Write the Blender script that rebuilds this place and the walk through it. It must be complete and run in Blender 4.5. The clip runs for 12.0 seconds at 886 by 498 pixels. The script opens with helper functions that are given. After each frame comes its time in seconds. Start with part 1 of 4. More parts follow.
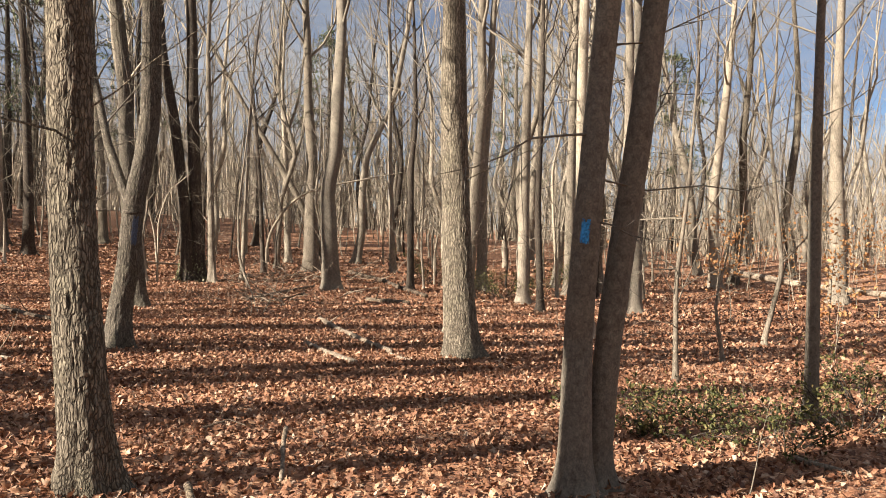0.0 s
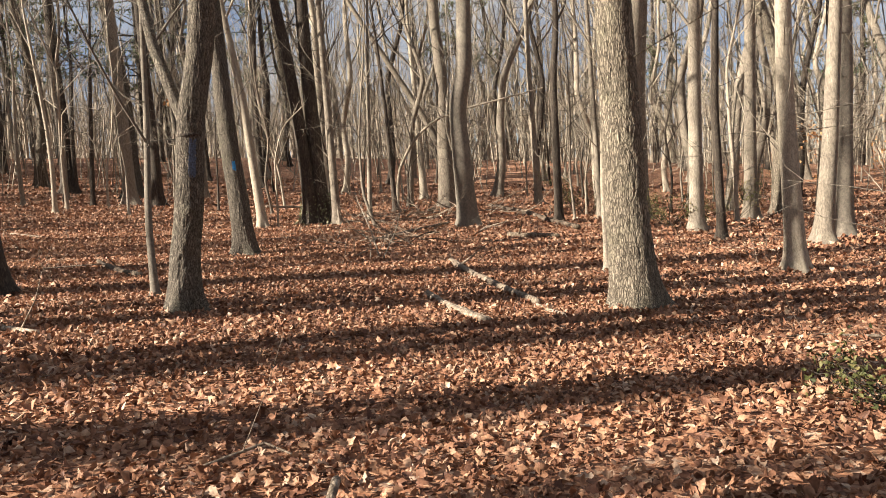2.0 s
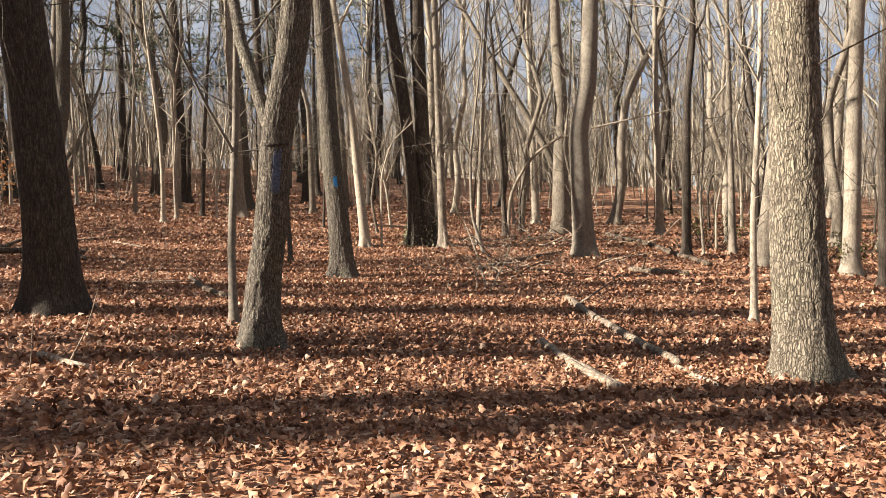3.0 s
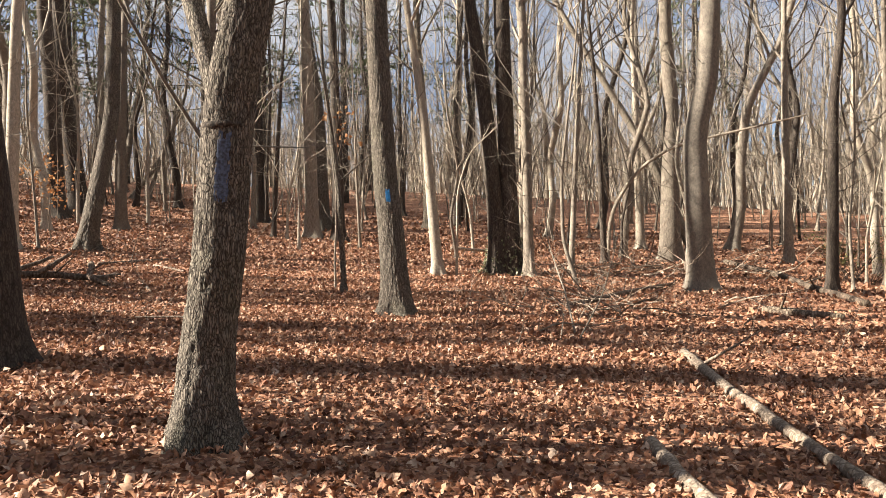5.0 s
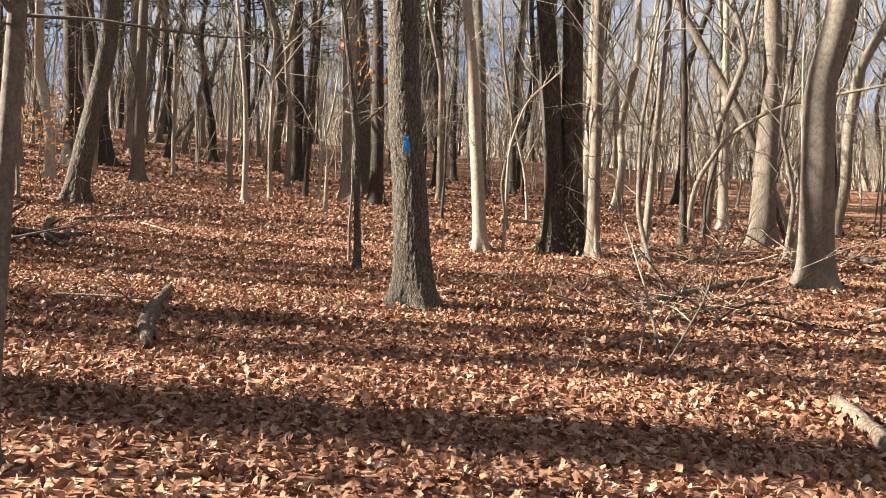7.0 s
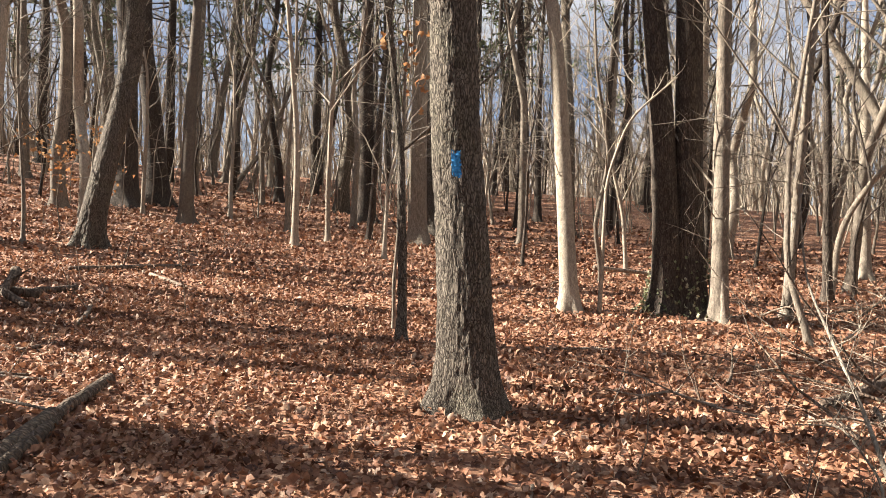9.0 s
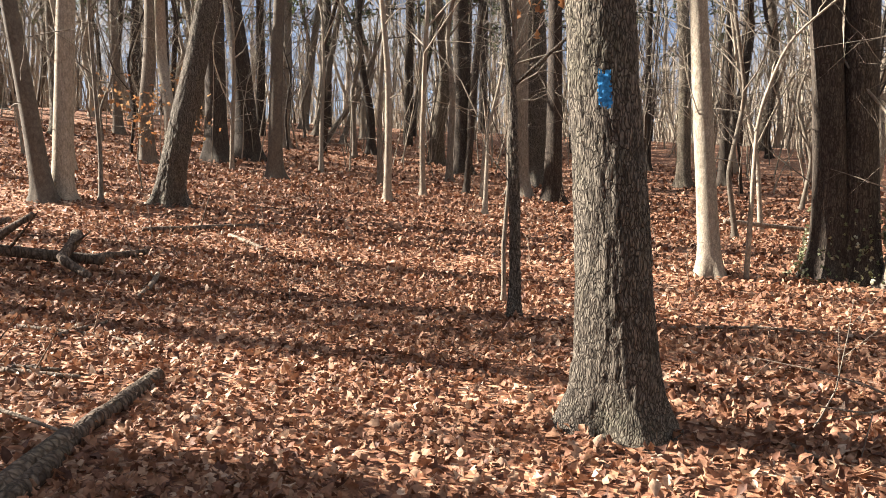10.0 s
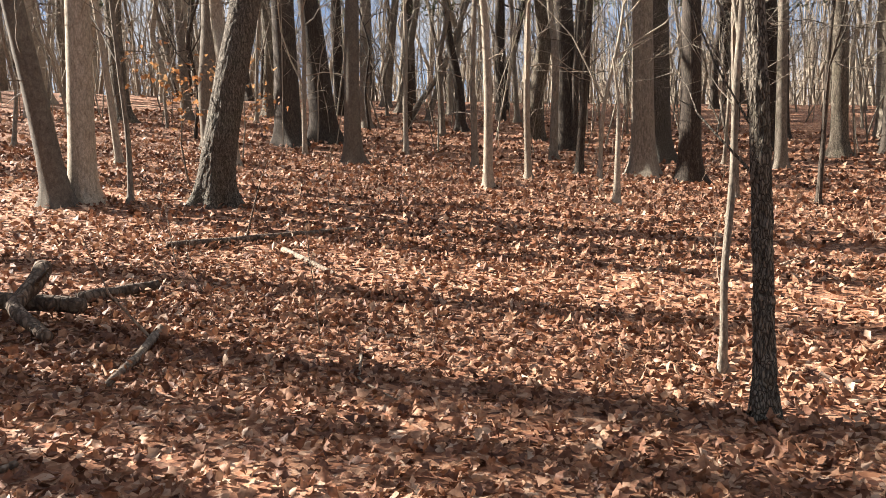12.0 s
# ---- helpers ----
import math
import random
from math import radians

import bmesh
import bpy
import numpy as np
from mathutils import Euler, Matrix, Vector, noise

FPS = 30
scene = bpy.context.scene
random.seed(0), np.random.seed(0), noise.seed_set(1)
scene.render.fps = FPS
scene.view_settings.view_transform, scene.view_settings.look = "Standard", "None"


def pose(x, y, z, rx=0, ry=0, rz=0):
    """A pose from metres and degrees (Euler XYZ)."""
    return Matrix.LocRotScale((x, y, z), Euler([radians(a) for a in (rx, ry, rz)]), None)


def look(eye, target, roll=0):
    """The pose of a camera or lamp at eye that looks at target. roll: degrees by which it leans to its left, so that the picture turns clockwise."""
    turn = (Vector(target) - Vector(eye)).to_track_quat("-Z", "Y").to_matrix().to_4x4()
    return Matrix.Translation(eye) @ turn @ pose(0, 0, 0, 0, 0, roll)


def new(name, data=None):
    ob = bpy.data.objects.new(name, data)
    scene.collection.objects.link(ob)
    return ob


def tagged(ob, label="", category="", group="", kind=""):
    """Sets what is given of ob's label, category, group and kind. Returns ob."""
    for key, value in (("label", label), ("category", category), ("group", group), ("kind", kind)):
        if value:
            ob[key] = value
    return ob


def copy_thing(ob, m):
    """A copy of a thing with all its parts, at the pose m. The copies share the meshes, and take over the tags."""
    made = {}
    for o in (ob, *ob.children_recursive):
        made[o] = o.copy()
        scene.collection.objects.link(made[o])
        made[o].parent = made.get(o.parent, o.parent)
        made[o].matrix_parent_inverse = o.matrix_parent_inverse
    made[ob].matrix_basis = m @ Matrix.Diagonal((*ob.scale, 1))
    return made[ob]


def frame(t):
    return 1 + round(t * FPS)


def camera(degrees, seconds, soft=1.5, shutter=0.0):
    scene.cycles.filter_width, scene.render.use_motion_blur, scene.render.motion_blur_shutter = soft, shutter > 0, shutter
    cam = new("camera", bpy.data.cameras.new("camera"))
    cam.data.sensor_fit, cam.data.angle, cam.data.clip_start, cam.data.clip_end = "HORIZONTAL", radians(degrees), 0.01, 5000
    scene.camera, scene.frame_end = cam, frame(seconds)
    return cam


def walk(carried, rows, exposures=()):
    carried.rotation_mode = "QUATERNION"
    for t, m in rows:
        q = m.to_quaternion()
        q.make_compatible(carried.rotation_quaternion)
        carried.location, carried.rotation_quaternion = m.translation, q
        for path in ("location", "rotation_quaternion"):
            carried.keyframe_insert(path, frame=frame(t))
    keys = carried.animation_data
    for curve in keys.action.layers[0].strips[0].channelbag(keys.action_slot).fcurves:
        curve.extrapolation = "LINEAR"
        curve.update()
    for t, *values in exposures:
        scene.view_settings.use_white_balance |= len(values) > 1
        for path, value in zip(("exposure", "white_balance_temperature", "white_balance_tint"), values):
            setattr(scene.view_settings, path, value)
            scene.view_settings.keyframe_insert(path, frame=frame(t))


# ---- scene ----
cam = camera(57.1, 12.0, soft=0.9)
METRES, EYE, TILT, LEAN, TURN = 18.46, 1.42, -1.5, 3.3, 0.0
ROWS = [
    (0.0, 0.0, 0.0, 0.0, 0.01, -0.1, -3.49),
    (0.5, -0.002, 0.045, -0.0048, 2.63, -0.63, -3.37),
    (1.0, -0.0002, 0.0852, -0.0074, 2.82, -3.81, -1.86),
    (1.5, -0.0063, 0.1297, -0.0106, 9.13, -4.33, 0.4),
    (2.0, -0.007, 0.1733, -0.0133, 10.23, -4.9, -0.01),
    (2.5, -0.0186, 0.2133, -0.0107, 15.82, -4.07, -0.2),
    (4.5, -0.0479, 0.3635, -0.0146, 19.91, -2.85, -4.43),
    (5.0, -0.0613, 0.4074, -0.0134, 25.03, -2.31, -2.63),
    (5.5, -0.0679, 0.4456, -0.0157, 22.51, -2.81, -6.08),
    (6.0, -0.0837, 0.4893, -0.0175, 26.14, -3.73, -3.92),
    (6.5, -0.1018, 0.5266, -0.0176, 28.46, -5.14, -4.35),
    (8.5, -0.1737, 0.6785, -0.0173, 31.39, -1.82, -5.35),
    (9.0, -0.1951, 0.7109, -0.0181, 35.36, -2.47, -4.88),
    (9.5, -0.2283, 0.7405, -0.0196, 43.08, -4.48, -3.22),
    (10.0, -0.2519, 0.7691, -0.0202, 41.9, -6.37, -3.89),
    (10.5, -0.2873, 0.7967, -0.0205, 46.79, -6.38, -2.5),
    (11.0, -0.3164, 0.8228, -0.0205, 45.38, -5.96, -2.11),
    (11.5, -0.3496, 0.8494, -0.02, 47.11, -6.87, -1.69),
    (12.0, -0.3811, 0.876, -0.0217, 47.75, -8.29, -1.75),
]
walk(cam, [(t, pose(0, 0, EYE, TILT, LEAN, TURN) @ pose(METRES * x, METRES * y, METRES * z, 90 + pitch, roll, yaw)) for t, x, y, z, yaw, pitch, roll in ROWS],
     [(0.0, 1.95, 6500, 10), (2.5, 2.05, 6450, 10), (6.0, 2.35, 6350, 11), (8.5, 2.34, 6300, 11), (12.0, 2.3, 6150, 11)])

# ---------------------------------------------------------------- world, sun
SUN_AZ, SUN_EL = 209.0, 28.0            # degrees: azimuth counted from +x, height over the horizon
SUN_DIR = Vector((math.cos(radians(SUN_AZ)) * math.cos(radians(SUN_EL)),
                  math.sin(radians(SUN_AZ)) * math.cos(radians(SUN_EL)), math.sin(radians(SUN_EL))))
world = bpy.data.worlds.new("world")
scene.world = world
world.use_nodes = True
wt = world.node_tree
wt.nodes.clear()
w_out = wt.nodes.new("ShaderNodeOutputWorld")
w_bg = wt.nodes.new("ShaderNodeBackground")
w_sky = wt.nodes.new("ShaderNodeTexSky")
w_sky.sky_type = "NISHITA"
w_sky.sun_disc = False
w_sky.sun_elevation = radians(SUN_EL)
w_sky.sun_rotation = radians(90 - SUN_AZ + 360)
w_sky.air_density, w_sky.dust_density = 0.55, 0.15
w_co = wt.nodes.new("ShaderNodeTexCoord")
w_map = wt.nodes.new("ShaderNodeMapping")
w_map.inputs["Scale"].default_value = (1.6, 1.6, 5.0)
w_noise = wt.nodes.new("ShaderNodeTexNoise")
w_noise.inputs["Scale"].default_value = 1.7
w_noise.inputs["Detail"].default_value = 7
w_ramp = wt.nodes.new("ShaderNodeValToRGB")
w_ramp.color_ramp.elements[0].position, w_ramp.color_ramp.elements[1].position = 0.36, 0.6
w_mix = wt.nodes.new("ShaderNodeMix")
w_mix.data_type = "RGBA"
w_mix.inputs[7].default_value = (5.2, 5.3, 5.5, 1)
wt.links.new(w_co.outputs["Generated"], w_map.inputs["Vector"])
wt.links.new(w_map.outputs["Vector"], w_noise.inputs["Vector"])
wt.links.new(w_noise.outputs["Fac"], w_ramp.inputs["Fac"])
wt.links.new(w_ramp.outputs["Color"], w_mix.inputs[0])
wt.links.new(w_sky.outputs["Color"], w_mix.inputs[6])
wt.links.new(w_mix.outputs[2], w_bg.inputs["Color"])
w_bg.inputs["Strength"].default_value = 0.029
wt.links.new(w_bg.outputs["Background"], w_out.inputs["Surface"])

sun_data = bpy.data.lights.new("sun", "SUN")
sun_data.energy, sun_data.angle, sun_data.color = 5.0, radians(0.55), (1.0, 0.89, 0.74)
sun = new("sun", sun_data)
sun.matrix_world = look(SUN_DIR * 60, (0, 0, 0))


# ---------------------------------------------------------------- materials
def material(name, rough=0.8):
    m = bpy.data.materials.new(name)
    m.use_nodes = True
    nt = m.node_tree
    b = nt.nodes["Principled BSDF"]
    b.inputs["Roughness"].default_value = rough
    b.inputs["Specular IOR Level"].default_value = 0.25
    return m, nt, b


def node(nt, kind, **values):
    n = nt.nodes.new(kind)
    for key, value in values.items():
        n.inputs[key].default_value = value
    return n


def ramp(nt, stops):
    n = nt.nodes.new("ShaderNodeValToRGB")
    e = n.color_ramp.elements
    while len(e) < len(stops):
        e.new(0.5)
    for el, (p, c) in zip(e, stops):
        el.position, el.color = p, (*c, 1)
    return n


def mixed(nt, fac, a, b, mode="MIX"):
    n = nt.nodes.new("ShaderNodeMix")
    n.data_type, n.blend_type = "RGBA", mode
    for sock, v in ((n.inputs[0], fac), (n.inputs[6], a), (n.inputs[7], b)):
        if hasattr(v, "links"):
            nt.links.new(v, sock)
        elif isinstance(v, (int, float)):
            sock.default_value = v
        else:
            sock.default_value = (*v, 1)
    return n.outputs[2]


def bark(name, dark, mid, light, lichen, plate=22.0, stretch=0.17, bump=0.5, depth=0.012, patch=0.35, furrow=0.75, weights=(0.24, 0.44, 0.68)):
    """Bark: furrowed plates stretched along the stem, lichen patches, fine grain."""
    m, nt, b = material(name, 0.9)
    co = nt.nodes.new("ShaderNodeTexCoord")
    mp = node(nt, "ShaderNodeMapping", Scale=(1, 1, stretch))
    nt.links.new(co.outputs["Object"], mp.inputs["Vector"])
    n1 = node(nt, "ShaderNodeTexNoise", Scale=plate, Detail=5.0, Roughness=0.62, Distortion=0.6)
    nt.links.new(mp.outputs["Vector"], n1.inputs["Vector"])
    wob = node(nt, "ShaderNodeTexNoise", Scale=9.0, Detail=2.0)
    nt.links.new(co.outputs["Object"], wob.inputs["Vector"])
    wv = mixed(nt, 0.05, (0, 0, 0), (0, 0, 0))
    nt.links.new(mp.outputs["Vector"], wv.node.inputs[6])
    nt.links.new(wob.outputs["Color"], wv.node.inputs[7])
    crack = node(nt, "ShaderNodeTexVoronoi", Scale=plate * 1.5)
    crack.feature = "DISTANCE_TO_EDGE"
    nt.links.new(wv, crack.inputs["Vector"])
    rc = ramp(nt, [(0.02, (0, 0, 0)), (0.2, (1, 1, 1))])
    nt.links.new(crack.outputs["Distance"], rc.inputs["Fac"])
    n2 = node(nt, "ShaderNodeTexNoise", Scale=70.0, Detail=3.0)
    nt.links.new(co.outputs["Object"], n2.inputs["Vector"])
    n3 = node(nt, "ShaderNodeTexNoise", Scale=2.6, Detail=5.0, Roughness=0.65)
    nt.links.new(co.outputs["Object"], n3.inputs["Vector"])
    r1 = ramp(nt, [(weights[0], dark), (weights[1], mid), (weights[2], light)])
    nt.links.new(n1.outputs["Fac"], r1.inputs["Fac"])
    r3 = ramp(nt, [(0.5, (0, 0, 0)), (0.72, (1, 1, 1))])
    nt.links.new(n3.outputs["Fac"], r3.inputs["Fac"])
    k = nt.nodes.new("ShaderNodeMath")
    k.operation = "MULTIPLY"
    k.inputs[1].default_value = patch
    nt.links.new(r3.outputs["Color"], k.inputs[0])
    c = mixed(nt, k.outputs[0], r1.outputs["Color"], lichen)
    fur = nt.nodes.new("ShaderNodeMath")
    fur.operation = "MULTIPLY_ADD"
    fur.inputs[1].default_value, fur.inputs[2].default_value = -furrow, furrow
    nt.links.new(rc.outputs["Color"], fur.inputs[0])
    c = mixed(nt, fur.outputs[0], c, dark)
    r2 = ramp(nt, [(0.3, (0.72, 0.72, 0.72)), (0.7, (1.15, 1.13, 1.1))])
    nt.links.new(n2.outputs["Fac"], r2.inputs["Fac"])
    c = mixed(nt, 1.0, c, r2.outputs["Color"], "MULTIPLY")
    info = nt.nodes.new("ShaderNodeObjectInfo")
    r4 = ramp(nt, [(0.0, (0.78, 0.76, 0.74)), (1.0, (1.15, 1.14, 1.12))])
    nt.links.new(info.outputs["Random"], r4.inputs["Fac"])
    c = mixed(nt, 1.0, c, r4.outputs["Color"], "MULTIPLY")
    nt.links.new(c, b.inputs["Base Color"])
    add = nt.nodes.new("ShaderNodeMath")
    add.operation = "MULTIPLY_ADD"
    add.inputs[1].default_value = 0.25
    nt.links.new(n2.outputs["Fac"], add.inputs[0])
    add2 = nt.nodes.new("ShaderNodeMath")
    add2.operation = "MULTIPLY_ADD"
    add2.inputs[1].default_value = furrow
    nt.links.new(rc.outputs["Color"], add2.inputs[0])
    nt.links.new(n1.outputs["Fac"], add2.inputs[2])
    nt.links.new(add2.outputs[0], add.inputs[2])
    bp = node(nt, "ShaderNodeBump", Strength=bump, Distance=depth)
    nt.links.new(add.outputs[0], bp.inputs["Height"])
    nt.links.new(bp.outputs["Normal"], b.inputs["Normal"])
    return m


BARK = {
    "oak": bark("furrowed_bark", (0.03, 0.024, 0.018), (0.17, 0.146, 0.115), (0.31, 0.272, 0.22), (0.25, 0.25, 0.17), 34, 0.2, 0.8, 0.013, 0.35, 0.8),
    "ridged": bark("ridged_bark", (0.022, 0.018, 0.015), (0.165, 0.144, 0.12), (0.31, 0.278, 0.232), (0.2, 0.215, 0.14), 54, 0.2, 0.8, 0.012, 0.35, 0.85),
    "dark": bark("dark_bark", (0.018, 0.015, 0.012), (0.06, 0.048, 0.04), (0.13, 0.108, 0.088), (0.19, 0.19, 0.155), 34, 0.2, 0.5, 0.008, 0.2, 0.75),
    "smooth": bark("grey_bark", (0.07, 0.06, 0.05), (0.178, 0.155, 0.127), (0.315, 0.28, 0.233), (0.34, 0.32, 0.25), 36, 0.3, 0.4, 0.005, 0.45, 0.4),
    "beech": bark("smooth_grey_bark", (0.075, 0.066, 0.056), (0.135, 0.12, 0.102), (0.205, 0.185, 0.155), (0.28, 0.26, 0.21), 24, 0.7, 0.5, 0.004, 0.45, 0.2),
    # pale stems, with some of the sun's brightness put into the bark colour
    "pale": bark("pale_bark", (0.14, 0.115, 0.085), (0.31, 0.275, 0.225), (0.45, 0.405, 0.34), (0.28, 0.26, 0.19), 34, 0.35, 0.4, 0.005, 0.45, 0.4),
}
DEADWOOD = bark("weathered_deadwood", (0.12, 0.092, 0.07), (0.26, 0.21, 0.165), (0.44, 0.375, 0.31), (0.26, 0.24, 0.16), 16, 0.3, 0.5, 0.01, 0.3)
DARKWOOD = bark("rotten_dark_wood", (0.05, 0.037, 0.029), (0.14, 0.105, 0.08), (0.27, 0.215, 0.17), (0.16, 0.17, 0.09), 16, 0.3, 0.7, 0.015, 0.3)

PALETTE = [(0.0, (0.05, 0.024, 0.018)), (0.2, (0.14, 0.064, 0.04)), (0.45, (0.265, 0.128, 0.074)),
           (0.7, (0.38, 0.205, 0.12)), (0.9, (0.50, 0.325, 0.215)), (1.0, (0.64, 0.51, 0.40))]


def leaf_material(name, stops, per_object=False, through_light=0.12):
    m, nt, b = material(name, 0.62)
    if per_object:
        src = nt.nodes.new("ShaderNodeObjectInfo").outputs["Random"]
    else:
        src = nt.nodes.new("ShaderNodeNewGeometry").outputs["Random Per Island"]
    r = ramp(nt, stops)
    nt.links.new(src, r.inputs["Fac"])
    co = nt.nodes.new("ShaderNodeTexCoord")
    n = node(nt, "ShaderNodeTexNoise", Scale=45.0, Detail=3.0)
    nt.links.new(co.outputs["Object"], n.inputs["Vector"])
    r2 = ramp(nt, [(0.3, (0.62, 0.58, 0.55)), (0.7, (1.15, 1.12, 1.1))])
    nt.links.new(n.outputs["Fac"], r2.inputs["Fac"])
    c = mixed(nt, 1.0, r.outputs["Color"], r2.outputs["Color"], "MULTIPLY")
    nt.links.new(c, b.inputs["Base Color"])
    tr = nt.nodes.new("ShaderNodeBsdfTranslucent")
    nt.links.new(c, tr.inputs["Color"])
    mx = nt.nodes.new("ShaderNodeMixShader")
    mx.inputs[0].default_value = through_light
    nt.links.new(b.outputs[0], mx.inputs[1])
    nt.links.new(tr.outputs[0], mx.inputs[2])
    nt.links.new(mx.outputs[0], nt.nodes["Material Output"].inputs["Surface"])
    return m


FRESH = [(0.0, (0.10, 0.05, 0.035)), (0.15, (0.18, 0.088, 0.056)), (0.4, (0.26, 0.13, 0.077)),
         (0.68, (0.355, 0.195, 0.118)), (0.9, (0.44, 0.282, 0.186)), (1.0, (0.52, 0.395, 0.30))]
LITTER = leaf_material("dry_oak_leaf", FRESH)
LOOSE = leaf_material("loose_dry_leaf", FRESH, True)
DEADLEAF = leaf_material("clinging_dead_leaf", [(0.0, (0.30, 0.13, 0.05)), (0.5, (0.46, 0.25, 0.11)), (1.0, (0.58, 0.38, 0.2))], False, 0.35)
GREEN = leaf_material("evergreen_leaf", [(0.0, (0.03, 0.04, 0.015)), (0.4, (0.085, 0.095, 0.032)), (0.75, (0.16, 0.155, 0.06)), (1.0, (0.27, 0.22, 0.10))], False, 0.25)
IVY = leaf_material("pale_ivy_leaf", [(0.0, (0.10, 0.13, 0.06)), (0.5, (0.22, 0.25, 0.14)), (1.0, (0.42, 0.44, 0.32))], False, 0.15)
PINE = leaf_material("pine_needle_spray", [(0.0, (0.05, 0.07, 0.035)), (1.0, (0.12, 0.14, 0.07))], False, 0.2)


def soil():
    """Forest floor under the loose leaves: matted leaves, cell by cell, over dark mould."""
    m, nt, b = material("matted_leaf_floor", 0.85)
    co = nt.nodes.new("ShaderNodeTexCoord")
    warp = node(nt, "ShaderNodeTexNoise", Scale=9.0, Detail=2.0)
    nt.links.new(co.outputs["Object"], warp.inputs["Vector"])
    wc = mixed(nt, 0.09, (0, 0, 0), (0, 0, 0))
    nt.links.new(co.outputs["Object"], wc.node.inputs[6])
    nt.links.new(warp.outputs["Color"], wc.node.inputs[7])
    v1 = node(nt, "ShaderNodeTexVoronoi", Scale=19.0, Randomness=1.0)
    nt.links.new(wc, v1.inputs["Vector"])
    v2 = node(nt, "ShaderNodeTexVoronoi", Scale=33.0, Randomness=1.0)
    nt.links.new(wc, v2.inputs["Vector"])
    sp1, sp2 = nt.nodes.new("ShaderNodeSeparateColor"), nt.nodes.new("ShaderNodeSeparateColor")
    nt.links.new(v1.outputs["Color"], sp1.inputs[0])
    nt.links.new(v2.outputs["Color"], sp2.inputs[0])
    r1, r2 = ramp(nt, PALETTE), ramp(nt, PALETTE)
    nt.links.new(sp1.outputs[0], r1.inputs["Fac"])
    nt.links.new(sp2.outputs[1], r2.inputs["Fac"])
    c = mixed(nt, sp2.outputs[2], r1.outputs["Color"], r2.outputs["Color"])
    big = node(nt, "ShaderNodeTexNoise", Scale=0.7, Detail=6.0, Roughness=0.7)
    nt.links.new(co.outputs["Object"], big.inputs["Vector"])
    rb = ramp(nt, [(0.3, (0.68, 0.6, 0.55)), (0.55, (1.0, 0.93, 0.88)), (0.75, (1.28, 1.22, 1.17))])
    nt.links.new(big.outputs["Fac"], rb.inputs["Fac"])
    c = mixed(nt, 1.0, c, rb.outputs["Color"], "MULTIPLY")
    nt.links.new(c, b.inputs["Base Color"])
    ad = nt.nodes.new("ShaderNodeMath")
    ad.operation = "ADD"
    nt.links.new(v1.outputs["Distance"], ad.inputs[0])
    nt.links.new(sp2.outputs[0], ad.inputs[1])
    bp = node(nt, "ShaderNodeBump", Strength=0.5, Distance=0.022)
    nt.links.new(ad.outputs[0], bp.inputs["Height"])
    nt.links.new(bp.outputs["Normal"], b.inputs["Normal"])
    return m


SOIL = soil()


def paint(name, c1, c2):
    m, nt, b = material(name, 0.7)
    co = nt.nodes.new("ShaderNodeTexCoord")
    n = node(nt, "ShaderNodeTexNoise", Scale=60.0, Detail=4.0)
    nt.links.new(co.outputs["Object"], n.inputs["Vector"])
    r = ramp(nt, [(0.35, c1), (0.6, c2)])
    nt.links.new(n.outputs["Fac"], r.inputs["Fac"])
    nt.links.new(r.outputs["Color"], b.inputs["Base Color"])
    return m


BLUE = paint("blue_trail_paint", (0.03, 0.17, 0.40), (0.06, 0.34, 0.74))
FADED = paint("faded_blue_paint", (0.04, 0.045, 0.06), (0.09, 0.115, 0.175))


# ---------------------------------------------------------------- mesh helpers
class Soup:
    """Collects rings of quads and loose faces into one mesh."""

    def __init__(self):
        self.v, self.q, self.n = [], [], 0

    def tube(self, pts, radii, sides):
        pts, radii = np.asarray(pts, float), np.asarray(radii, float)
        t = np.gradient(pts, axis=0)
        t /= np.linalg.norm(t, axis=1)[:, None] + 1e-9
        ref = np.array([0.31, 0.17, 0.93]) if abs(t[0][2]) < 0.7 else np.array([0.95, 0.3, 0.05])
        u = np.cross(t, ref)
        u /= np.linalg.norm(u, axis=1)[:, None] + 1e-9
        w = np.cross(t, u)
        a = np.arange(sides) * 2 * np.pi / sides
        ring = pts[:, None] + radii[:, None, None] * (np.cos(a)[None, :, None] * u[:, None] + np.sin(a)[None, :, None] * w[:, None])
        self.grid(ring, True)

    def grid(self, ring, closed=True):
        n, k = ring.shape[:2]
        self.v.append(ring.reshape(-1, 3))
        i, j = np.meshgrid(np.arange(n - 1), np.arange(k if closed else k - 1), indexing="ij")
        j2 = (j + 1) % k
        f = np.stack([i * k + j, i * k + j2, (i + 1) * k + j2, (i + 1) * k + j], -1).reshape(-1, 4) + self.n
        self.q.append(f)
        self.n += n * k

    def faces(self, verts, quads):
        self.v.append(verts)
        self.q.append(quads + self.n)
        self.n += len(verts)

    def mesh(self, name, mat, smooth=True):
        return mesh_of(name, np.concatenate(self.v), np.concatenate(self.q), mat, smooth)


def mesh_of(name, verts, polys, mat, smooth=True):
    me = bpy.data.meshes.new(name)
    k = polys.shape[1]
    me.vertices.add(len(verts))
    me.vertices.foreach_set("co", np.ascontiguousarray(verts, dtype=np.float32).ravel())
    me.loops.add(polys.size)
    me.loops.foreach_set("vertex_index", np.ascontiguousarray(polys, dtype=np.int32).ravel())
    me.polygons.add(len(polys))
    me.polygons.foreach_set("loop_start", np.arange(len(polys), dtype=np.int32) * k)
    me.update(calc_edges=True)
    me.validate()
    if smooth:
        me.shade_smooth()
    me.materials.append(mat)
    return me


